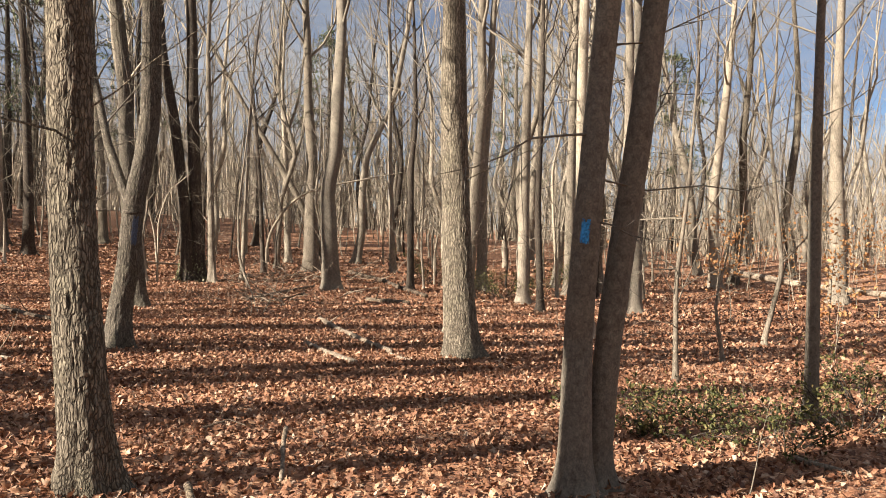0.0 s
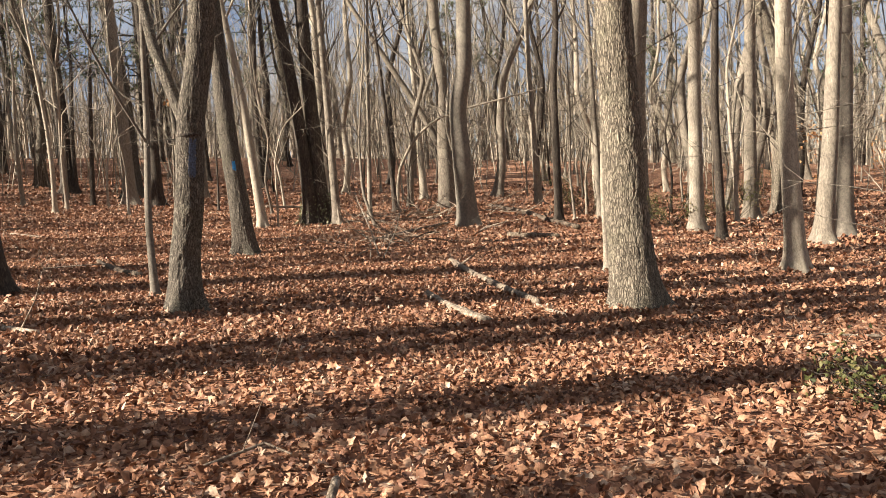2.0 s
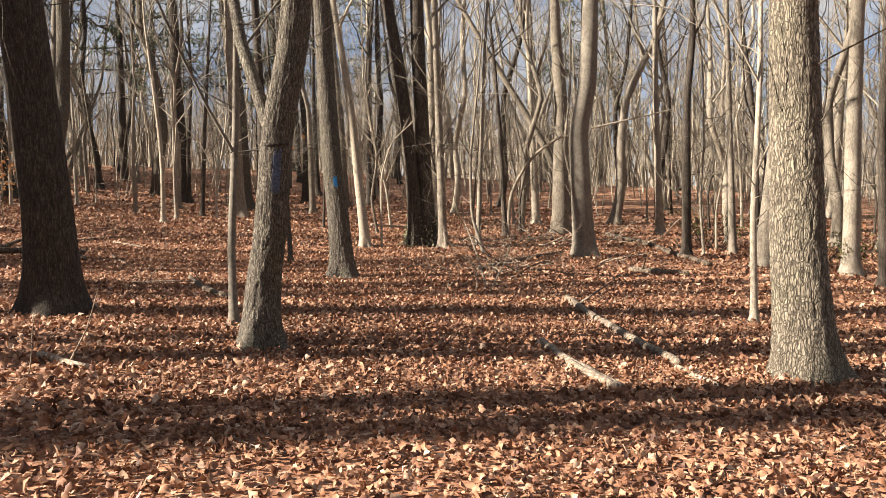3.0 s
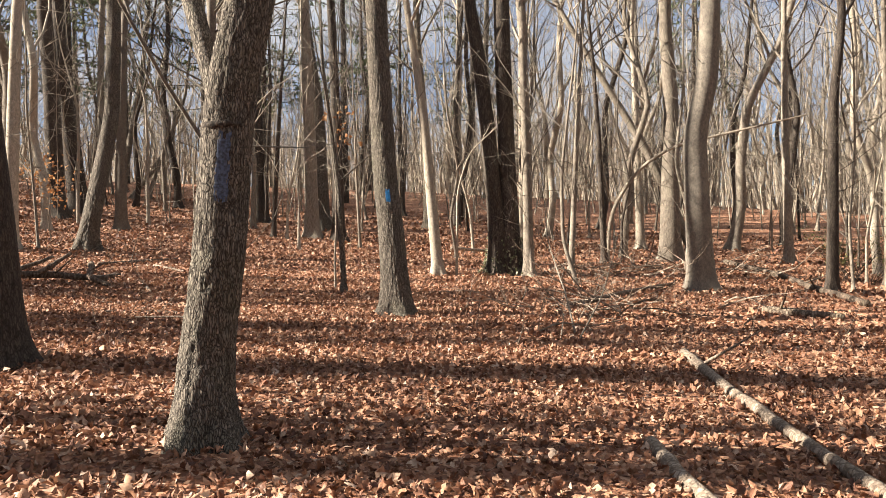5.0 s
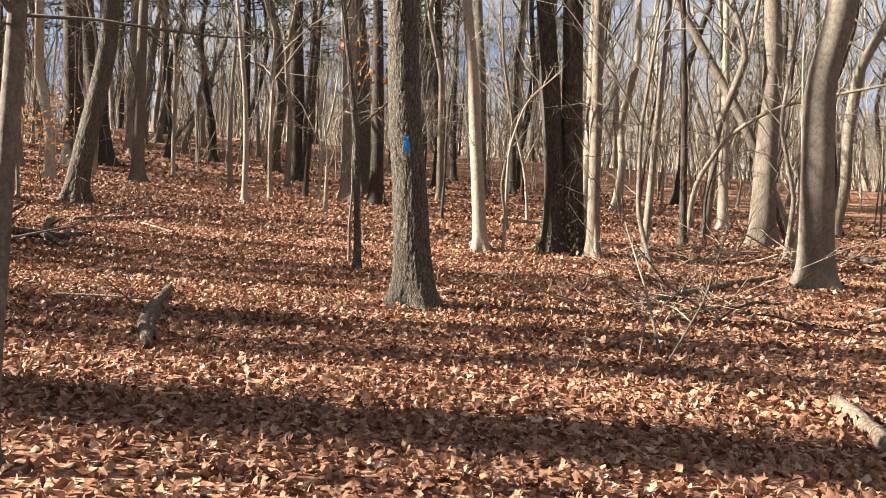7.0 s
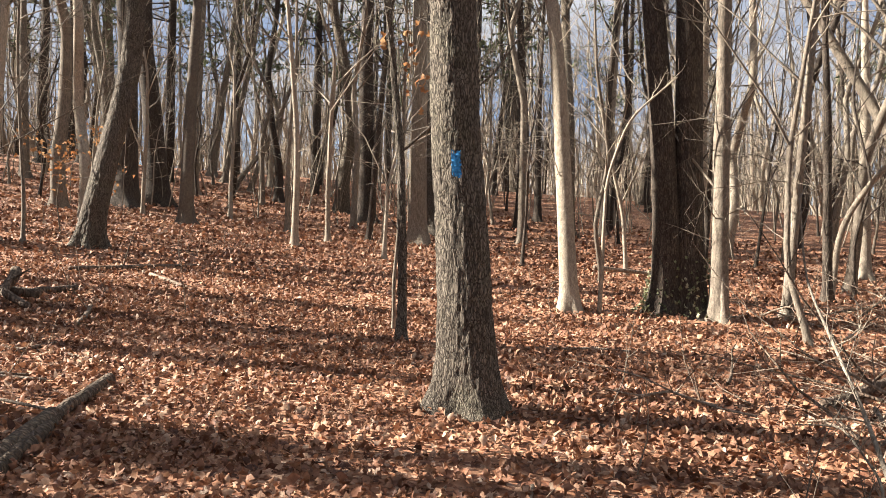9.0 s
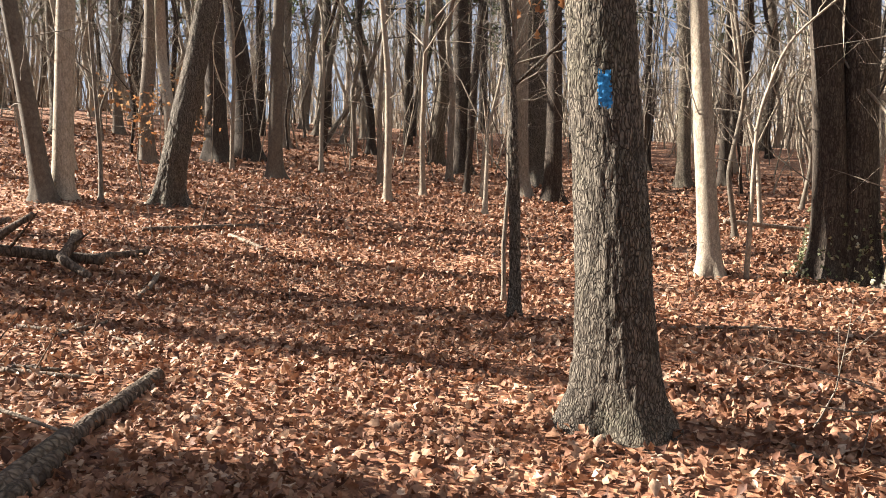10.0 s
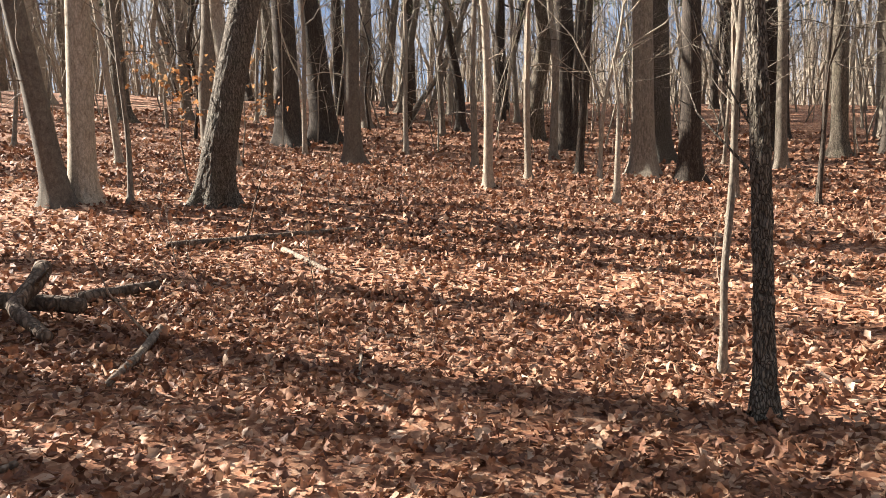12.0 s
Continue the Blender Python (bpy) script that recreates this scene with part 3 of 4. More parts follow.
tree('smooth', -13.09, 27.44, 0.046, 30, 8.5, [(-0.06, 1.89), (-0.09, 3.75)])
tree('dark', -17.07, 36.40, 0.175, 28, 15.6, [(0.09, 2.7), (-0.06, 5.01)])
tree('pale', -13.76, 25.41, 0.045, 38, 2.5, [(0.04, 1.46), (-0.1, 2.33)])
tree('smooth', -26.33, 37.12, 0.094, 43, 11.2, [(-0.09, 1.97), (-0.19, 5.6)])
tree('smooth', -30.63, 35.46, 0.156, 51, 14.6, [(0.42, 2.35), (1.05, 5.56)])
tree('smooth', -28.92, 34.38, 0.125, 50, 5.5, [(0.93, 1.24), (1.85, 2.75)])
tree('smooth', -28.48, 34.90, 0.104, 49, 11.7, [(0.78, 2.28), (1.7, 4.49)])
tree('smooth', -32.53, 36.29, 0.166, 52, 15.1, [(0.41, 3.39), (0.76, 5.65)])
tree('smooth', -16.75, 19.90, 0.031, 67, 7.7, [(0.02, 0.76), (-0.03, 1.6), (-0.09, 3.0)])
tree('dark', -36.14, 30.66, 0.210, 63, 17.0, [(0.0, 3.07), (0.15, 5.25)])
tree('pale', -36.39, 24.80, 0.275, 72, 17.0, [(-0.14, 2.68), (-0.2, 4.58)])
tree('smooth', -31.08, 27.36, 0.144, 64, 13.9, [(-0.04, 2.49), (-0.07, 4.79)])
tree('smooth', -15.22, 33.31, 0.125, 30, 12.9, [(-0.02, 3.95), (-0.48, 5.91), (-0.12, 7.24)])
tree('dark', -17.73, 38.78, 0.125, 29, 12.9, [(-0.04, 4.16), (0.04, 8.28)])
tree('pale', -9.56, 31.49, 0.157, 18, 14.6, [(-0.05, 3.88), (-0.04, 6.56)])
tree('smooth', -6.73, 23.86, 0.047, 17, 8.6, [(-0.19, 2.15), (-0.12, 4.54)])
tree('smooth', -5.53, 23.02, 0.039, 12, 8.1, [(-0.28, 0.87), (-0.3, 2.15), (-0.2, 3.0), (-0.04, 4.25)])
tree('dark', -14.41, 37.09, 0.132, 24, 13.3, [(0.02, 4.21), (0.3, 7.89)])
tree('pale', -6.58, 34.26, 0.132, 9, 13.3, [(-0.11, 4.23), (-0.23, 7.03)])
tree('smooth', -16.52, 30.14, 0.232, 30, 17.0, [(-0.04, 3.86), (-0.09, 7.4)])
tree('ridged', -18.10, 32.98, 0.336, 31, 17.0, [(-0.06, 4.44), (-0.42, 7.69)])
tree('dark', -17.49, 29.30, 0.083, 34, 10.6, [(0.22, 3.26), (0.56, 7.13)])
tree('beech', 3.96, 8.74, 0.073, -24, 10.0, [(0.01, 2.1), (0.04, 4.5)])
tree('smooth', 3.15, 11.03, 0.037, -16, 6.0, [(-0.01, 1.35), (0.14, 2.57)])
tree('smooth', 4.67, 13.57, 0.037, -19, 2.6, [(-0.15, 0.94), (0.08, 1.89)])
tree('beech', 5.00, 21.38, 0.172, -13, 15.5, [(0.05, 3.78), (0.04, 8.18)])
tree('pale', 10.54, 31.69, 0.220, -18, 17.0, [(-0.1, 3.52), (0.38, 7.86), (0.63, 11.08)])
tree('smooth', 1.19, 26.00, 0.171, -3, 15.4, [(0.03, 3.69), (0.28, 6.94)])
tree('smooth', 2.18, 22.60, 0.163, -6, 15.0, [(0.04, 3.46), (0.1, 6.26)])
tree('dark', 2.45, 20.71, 0.095, -7, 11.2, [(-0.08, 2.7), (0.02, 5.89)])
tree('smooth', 3.98, 26.03, 0.176, -9, 15.7, [(0.06, 3.75), (0.11, 7.0)])
tree('smooth', 4.22, 20.05, 0.160, -15, 14.8, [(0.16, 1.96), (0.29, 4.59)])
tree('smooth', 13.09, 26.99, 0.255, -26, 17.0, [(-0.15, 5.38), (-0.05, 10.01)])
tree('smooth', 6.47, 16.48, 0.053, -21, 8.9, [(0.35, 1.5), (-0.05, 5.59)])
tree('pale', 0.03, 15.78, 0.045, -1, 8.5, [(-0.02, 1.3), (0.06, 3.06)])
tree('smooth', -6.85, 23.96, 0.117, 16, 12.4, [(-0.03, 3.32), (-0.08, 6.62), (-0.01, 8.26)])
tree('smooth', -6.26, 25.09, 0.071, 16, 9.9, [(0.16, 2.95), (0.34, 5.98)])
tree('dark', -6.30, 28.31, 0.078, 14, 10.3, [(-0.11, 3.21), (-0.3, 5.85)])
tree('pale', -15.49, 40.04, 0.212, 24, 17.0, [(-0.14, 3.41), (0.06, 8.0)])
tree('smooth', -2.06, 32.68, 0.132, 3, 13.3, [(-0.12, 4.35), (-0.14, 7.73)])
tree('smooth', 0.05, 26.21, 0.095, -3, 11.2, [(-0.07, 3.12), (-0.15, 6.19)])
tree('dark', 0.97, 32.79, 0.119, -4, 12.5, [(-0.08, 3.64), (-0.57, 7.74)])


# stands of trees that are seen between and behind the large ones, and unseen ones added for their shadows across the
# way
def prototypes():
    kinds = []
    spec = [("smooth", 0.045, 8, 1.0), ("pale", 0.035, 7, 0.8), ("smooth", 0.03, 5.5, 0.7), ("pale", 0.055, 9, 1.5), ("dark", 0.04, 7.5, 1.2),
            ("smooth", 0.09, 13, 3.5), ("pale", 0.11, 14, 4.0), ("dark", 0.12, 15, 4.5), ("smooth", 0.15, 17, 5.0), ("oak", 0.19, 18, 5.5), ("oak", 0.2, 19, 11.0), ("smooth", 0.15, 17, 10.0)]
    for kind, r, tall, first in spec:
        rs = np.random.RandomState(int(r * 1000) + 3)
        off = [(rs.uniform(-0.16, 0.16), 1.1), (rs.uniform(-0.4, 0.4), 2.4), (rs.uniform(-0.6, 0.6), 4.0), (rs.uniform(-0.9, 0.9), 6.0)]
        root, _ = tree(kind, 0, 0, r, rs.uniform(0, 360), tall, off, first=first, depth=2 if r > 0.06 else 1, limbs=(8 if first > 9 else 14) if r > 0.06 else 11)
        kinds.append(root)
    del ALL_TREES[-len(kinds):]
    return kinds


def clear_of(x, y, gap):
    return all(math.hypot(x - a, y - b) > gap + r for a, b, r in ALL_TREES)


def plant(kinds, wanted, place, gap, rs):
    made = 0
    tries = 0
    while made < wanted and tries < 6000:
        tries += 1
        x, y = place(rs)
        if not clear_of(x, y, gap):
            continue
        k = kinds[rs.randint(len(kinds))]
        c = copy_thing(k, pose(x, y, float(height(np.array(x), np.array(y))), rs.normal(0, 3.2), rs.normal(0, 3.2), rs.uniform(0, 360)))
        sc = rs.uniform(0.85, 1.2)
        c.scale = (sc, sc, sc)
        ALL_TREES.append((x, y, 0.1))
        made += 1


def ahead(lo, hi, left=104, right=-42):
    def place(rs):
        while True:
            a = radians(rs.uniform(right, left))
            d = math.sqrt(rs.uniform(lo * lo, hi * hi))
            x, y = -5 - math.sin(a) * d, 13 + math.cos(a) * d
            if off_way(np.array(x), np.array(y)) > 8.5 and y > 0.55 * abs(x) * (x > 0) + 6:
                return x, y
    return place


def sunward(rs):
    """Ground beside and behind the walk, on the side of the sun."""
    while True:
        x, y = rs.uniform(-48, 3), rs.uniform(-30, 22)
        across = -0.54 * x + 0.84 * y
        if (across > 15 and rs.rand() < 0.75) or across < 2:
            continue
        ex, ey = math.cos(radians(SUN_AZ)), math.sin(radians(SUN_AZ))
        # stems that stand in full sun keep a clear lane towards it
        if any((x - a) * ex + (y - b) * ey > 0 and abs((x - a) * ey - (y - b) * ex) < 0.75 for a, b in
               ((-2.26, 5.07), (0.28, 12.24), (-6.77, 17.89), (-8.52, 22.98), (-17.0, 19.5), (2.9, 16.5))):
            continue
        if y < min(3.0 - 0.95 * x, 12.0 - 0.28 * x) - 1.5 and off_way(np.array(x), np.array(y)) > 3.0:
            return x, y


def shading(rs):
    """Places for unseen trees, added closer towards the sun to keep the middle of the way in broken shade."""
    s, c = rs.uniform(11, 36), rs.choice([rs.uniform(12.9, 18.2), rs.uniform(19.8, 22.0)], p=[0.6, 0.4])
    ex, ey = math.cos(radians(SUN_AZ)), math.sin(radians(SUN_AZ))
    return -3.3 + s * ex - (c - 12.1) * -ey, 12.0 + s * ey + (c - 12.1) * -ex


def stands():
    rs = np.random.RandomState(77)
    kinds = prototypes()
    plant(kinds[:5], 150, ahead(10, 42, 90), 0.7, rs)
    plant(kinds[5:10], 84, ahead(17, 46, 84), 1.1, rs)
    plant(kinds[:9], 45, ahead(14, 48, 8, -40), 0.9, rs)
    # the next two plantings stay out of view and only cast shade
    plant(kinds[10:], 54, sunward, 2.0, rs)
    plant(kinds[10:], 15, shading, 1.5, rs)
    # the first of each kind stands in the wood as well
    for k in kinds:
        while True:
            x, y = ahead(24, 44)(rs)
            if clear_of(x, y, 1.0):
                break
        k.location = (x, y, float(height(np.array(x), np.array(y))))
        ALL_TREES.append((x, y, 0.1))


def far_woods():
    """The wood beyond: stems with limbs and twigs, too many to count."""
    rs = np.random.RandomState(5)
    for name, mat, number in (("far_woods", BARK["smooth"], 420), ("far_woods", BARK["pale"], 330), ("far_woods", BARK["dark"], 190)):
        s = Soup()
        for _ in range(number):
            a = radians(rs.uniform(-50, 112))
            d = math.sqrt(rs.uniform(40.0 ** 2, 125.0 ** 2))
            x, y = -5 - math.sin(a) * d, 13 + math.cos(a) * d
            z = float(height(np.array(x), np.array(y)))
            tall = rs.uniform(11, 19)
            r = rs.uniform(0.06, 0.2)
            n = 7
            h = np.linspace(-0.2, tall, n)
            drift = np.cumsum(rs.normal(0, 0.45, (n, 2)), axis=0)
            pts = np.column_stack([x + drift[:, 0], y + drift[:, 1], z + h])
            s.tube(pts, r * np.linspace(1.05, 0.12, n), 6)
            for k in range(11):
                f = rs.uniform(0.22, 0.97)
                i = min(int(f * (n - 1)), n - 2)
                q = pts[i] + (pts[i + 1] - pts[i]) * (f * (n - 1) - i)
                b = rs.rand() * 6.283
                w = np.array([math.cos(b), math.sin(b), rs.uniform(0.5, 1.3)])
                w /= np.linalg.norm(w)
                ln = rs.uniform(1.2, 3.6) * (1.15 - 0.6 * f)
                e = q + w * ln + np.array([0, 0, ln * 0.25])
                m = (q + e) / 2 + rs.normal(0, 0.12, 3)
                rr = max(r * (1 - f) * 0.5, 0.018)
                s.tube([q, m, e], [rr, rr * 0.7, rr * 0.35], 3)
                for _ in range(2):
                    e2 = m + rs.normal(0, 0.5, 3) * ln * 0.4 + np.array([0, 0, ln * 0.3])
                    s.tube([m, (m + e2) / 2 + rs.normal(0, 0.05, 3), e2], [rr * 0.5, rr * 0.4, rr * 0.2], 3)
        ob = new(name, s.mesh(name, mat))
        tagged(ob, "distant bare woodland of grey and brown trunks", "woodland", kind="stuff")


def deep_woods():
    """The last trees before the sky, and the thicket of thin stems under them."""
    rs = np.random.RandomState(15)
    s = Soup()
    for _ in range(1500):
        a = radians(rs.uniform(-52, 114))
        d = math.sqrt(rs.uniform(110.0 ** 2, 240.0 ** 2))
        x, y = -5 - math.sin(a) * d, 13 + math.cos(a) * d
        z = float(height(np.array(x), np.array(y)))
        tall, r = rs.uniform(12, 20), rs.uniform(0.1, 0.3)
        dx, dy = rs.normal(0, 0.5, 2)
        s.tube([(x, y, z - 0.3), (x + dx, y + dy, z + tall * 0.5), (x + dx * 2, y, z + tall)], [r, r * 0.7, r * 0.15], 4)
        for k in range(6):
            h = rs.uniform(0.25, 0.9) * tall
            e = np.array([x + dx, y + dy, z + h]) + rs.normal(0, 1.3, 3) + (0, 0, 1.6)
            s.tube([(x + dx, y + dy, z + h), e], [r * 0.3, r * 0.1], 3)
    tagged(new("deep_woods", s.mesh("deep_woods", BARK["smooth"])), "hazy far wall of bare grey woodland", "woodland", kind="stuff")


def sprays(s, start, way, length, r, rs, n=4, sides=3, bend=0.16):
    """Many thin curved shoots at once: start points, headings, lengths and radii in arrays."""
    k = len(start)
    way = way / np.linalg.norm(way, axis=1)[:, None]
    pts = [start]
    for _ in range(n - 1):
        way = way + rs.normal(0, bend, (k, 3))
        way /= np.linalg.norm(way, axis=1)[:, None]
        pts.append(pts[-1] + way * (length / (n - 1))[:, None])
    pts = np.stack(pts, 1)
    u = np.cross(way, np.array([0.93, 0.31, 0.17]))
    u /= np.linalg.norm(u, axis=1)[:, None]
    w = np.cross(way, u)
    a = np.arange(sides) * 2 * np.pi / sides
    around = np.cos(a)[None, :, None] * u[:, None] + np.sin(a)[None, :, None] * w[:, None]
    rad = r[:, None] * np.linspace(1, 0.3, n)[None]
    v = pts[:, :, None] + rad[:, :, None, None] * around[:, None]
    i, j = np.meshgrid(np.arange(n - 1), np.arange(sides), indexing="ij")
    f = np.stack([i * sides + j, i * sides + (j + 1) % sides, (i + 1) * sides + (j + 1) % sides, (i + 1) * sides + j], -1).reshape(-1, 4)
    s.faces(v.reshape(-1, 3), (f[None] + (np.arange(k) * n * sides)[:, None, None]).reshape(-1, 4))
    return pts


def thicket(mat, number, near, far, seed, label):
    """Crooked young stems and their side shoots, filling the wood between the larger trees."""
    rs = np.random.RandomState(seed)
    a = np.radians(rs.uniform(-52, 112, number))
    d = np.sqrt(rs.uniform(near ** 2, far ** 2, number))
    x, y = -5 - np.sin(a) * d, 13 + np.cos(a) * d
    ok = off_way(x, y) > 13 + 6 * rs.rand(number)
    x, y, d = x[ok], y[ok], d[ok]
    k = len(x)
    s = Soup()
    tall = rs.uniform(2.0, 9.5, k)
    r = rs.uniform(0.009, 0.03, k) * (0.7 + d / 70.0)
    up = np.column_stack([rs.normal(0, 0.14, (k, 2)), np.ones(k)])
    pts = sprays(s, np.column_stack([x, y, height(x, y) - 0.15]), up, tall, r, rs, 6, 4, 0.09)
    m = k * 8
    who, at = rs.randint(0, k, m), rs.uniform(0.6, 4.95, m)
    lo = at.astype(int)
    base = pts[who, lo] + (pts[who, lo + 1] - pts[who, lo]) * (at - lo)[:, None]
    out = np.column_stack([rs.normal(0, 1, (m, 2)), rs.uniform(0.1, 1.5, m)])
    sprays(s, base, out, rs.uniform(0.4, 1.9, m), r[who] * rs.uniform(0.3, 0.5, m), rs, 3, 3, 0.3)
    tagged(new("thicket", s.mesh("thicket", mat)), label, "thicket", kind="stuff")


def unseen_woods():
    """Unseen wood added behind and beside the walk, to block light from the low sky."""
    rs = np.random.RandomState(44)
    k = 520
    a = np.radians(rs.uniform(110, 312, k))
    d = np.sqrt(rs.uniform(42.0 ** 2, 95.0 ** 2, k))
    x, y = -5 - np.sin(a) * d, 13 + np.cos(a) * d
    s = Soup()
    tall = rs.uniform(14, 20, k)
    r = rs.uniform(0.12, 0.28, k)
    pts = sprays(s, np.column_stack([x, y, height(x, y) - 0.3]), np.column_stack([rs.normal(0, 0.08, (k, 2)), np.ones(k)]), tall, r, rs, 6, 6, 0.05)
    m = k * 16
    who, at = rs.randint(0, k, m), rs.uniform(0.5, 4.95, m)
    lo = at.astype(int)
    base = pts[who, lo] + (pts[who, lo + 1] - pts[who, lo]) * (at - lo)[:, None]
    sprays(s, base, np.column_stack([rs.normal(0, 1, (m, 2)), rs.uniform(0.2, 1.6, m)]), rs.uniform(1.5, 5, m), rs.uniform(0.03, 0.09, m), rs, 4, 3, 0.2)
    tagged(new("far_woods", s.mesh("far_woods", BARK["smooth"])), "distant bare woodland of grey and brown trunks", "woodland", kind="stuff")


def pine(x, y, tall, seed):
    """A pine far back in the wood: whorls of boughs with needle sprays."""
    rs = np.random.RandomState(seed)
    root = new("pine_tree")
    root.location = (x, y, float(height(np.array(x), np.array(y))))
    s = Soup()
    s.tube([(0, 0, -0.3), (0.1, 0, tall * 0.5), (0.05, 0.1, tall)], [0.2, 0.14, 0.03], 10)
    part("trunk", s.mesh("trunk", BARK["dark"]), root)
    s, spots = Soup(), []
    for k in range(34):
        h = tall * rs.uniform(0.28, 0.98)
        a, ln = rs.rand() * 6.283, (tall - h) * 0.32 + 0.6
        e = np.array([math.cos(a) * ln, math.sin(a) * ln, h + rs.uniform(-0.3, 0.5)])
        s.tube([(0.05, 0, h), e * (0.5, 0.5, 1) + (0, 0, 0.1), e], [0.035, 0.02, 0.008], 4)
        for f in np.linspace(0.4, 1.0, 6):
            spots.append(np.array([e[0] * f, e[1] * f, h + (e[2] - h) * f]))
    part("crown", s.mesh("crown", BARK["dark"]), root)
    n = 1500
    pl = np.array([spots[rs.randint(len(spots))] + rs.normal(0, 0.16, 3) for _ in range(n)])
    part("needles", scatter_leaves("needles", pl, rs.uniform(0.15, 0.32, n), np.zeros(n), 0.9, PINE, rs, [q * (1, 0.35, 1) for q in PLAIN], PLAIN_QUADS), root, "grey-green needle sprays")
    tagged(root, "tall pine with grey-green needles among bare trees", "pine tree", "far pines")


def lay(points, r, mat, name, label, lift=0.6, taper=0.6, stubs=0, seed=1, rise=None):
    """A fallen stem or stick on the ground: bent, tapered, with knots and broken ends."""
    rs = np.random.RandomState(seed)
    pts = np.array(points, float)
    f = np.concatenate([[0], np.cumsum(np.linalg.norm(np.diff(pts, axis=0), axis=1))])
    n = max(10, int(f[-1] / 0.12))
    t = np.linspace(0, f[-1], n)
    x, y = np.interp(t, f, pts[:, 0]), np.interp(t, f, pts[:, 1])
    x += np.convolve(rs.normal(0, r * 0.5, n + 4), np.ones(5) / 5, "valid")
    y += np.convolve(rs.normal(0, r * 0.5, n + 4), np.ones(5) / 5, "valid")
    z = height(x, y) + r * lift
    if rise:
        z = z + np.interp(t, f, rise)
    base = np.array([x[0], y[0], z[0]])
    rad = r * np.linspace(1, taper, n) * (1 + rs.normal(0, 0.05, n))
    p = np.column_stack([x, y, z]) - base
    p = np.vstack([p[0] * 1.0, p, p[-1]])
    rad = np.concatenate([[0.002], rad, [0.002]])
    p[0] -= (p[2] - p[1]) * 0.15
    p[-1] += (p[-2] - p[-3]) * 0.2
    s = Soup()
    s.tube(p, rad, 14 if r > 0.03 else 8)
    root = new(name)
    root.location = base
    part("stem", s.mesh("stem", mat), root)
    for k in range(stubs):
        i = rs.randint(3, n - 2)
        d = p[i + 1] - p[i]
        d /= np.linalg.norm(d)
        a = rs.uniform(0.2, 2.9)
        side = np.array([-d[1], d[0], 0]) * math.cos(a) + np.array([0, 0, 1]) * math.sin(a)
        q = Soup()
        limb(q, p[i], d * 0.5 + side, rs.uniform(0.2, 0.7) + r * 4, rad[i] * 0.35, rs, 0, 6, 0.0)
        part("branch_stub", q.mesh("branch_stub", mat), root)
    return tagged(root, label, name.replace("_", " "), "fallen wood")


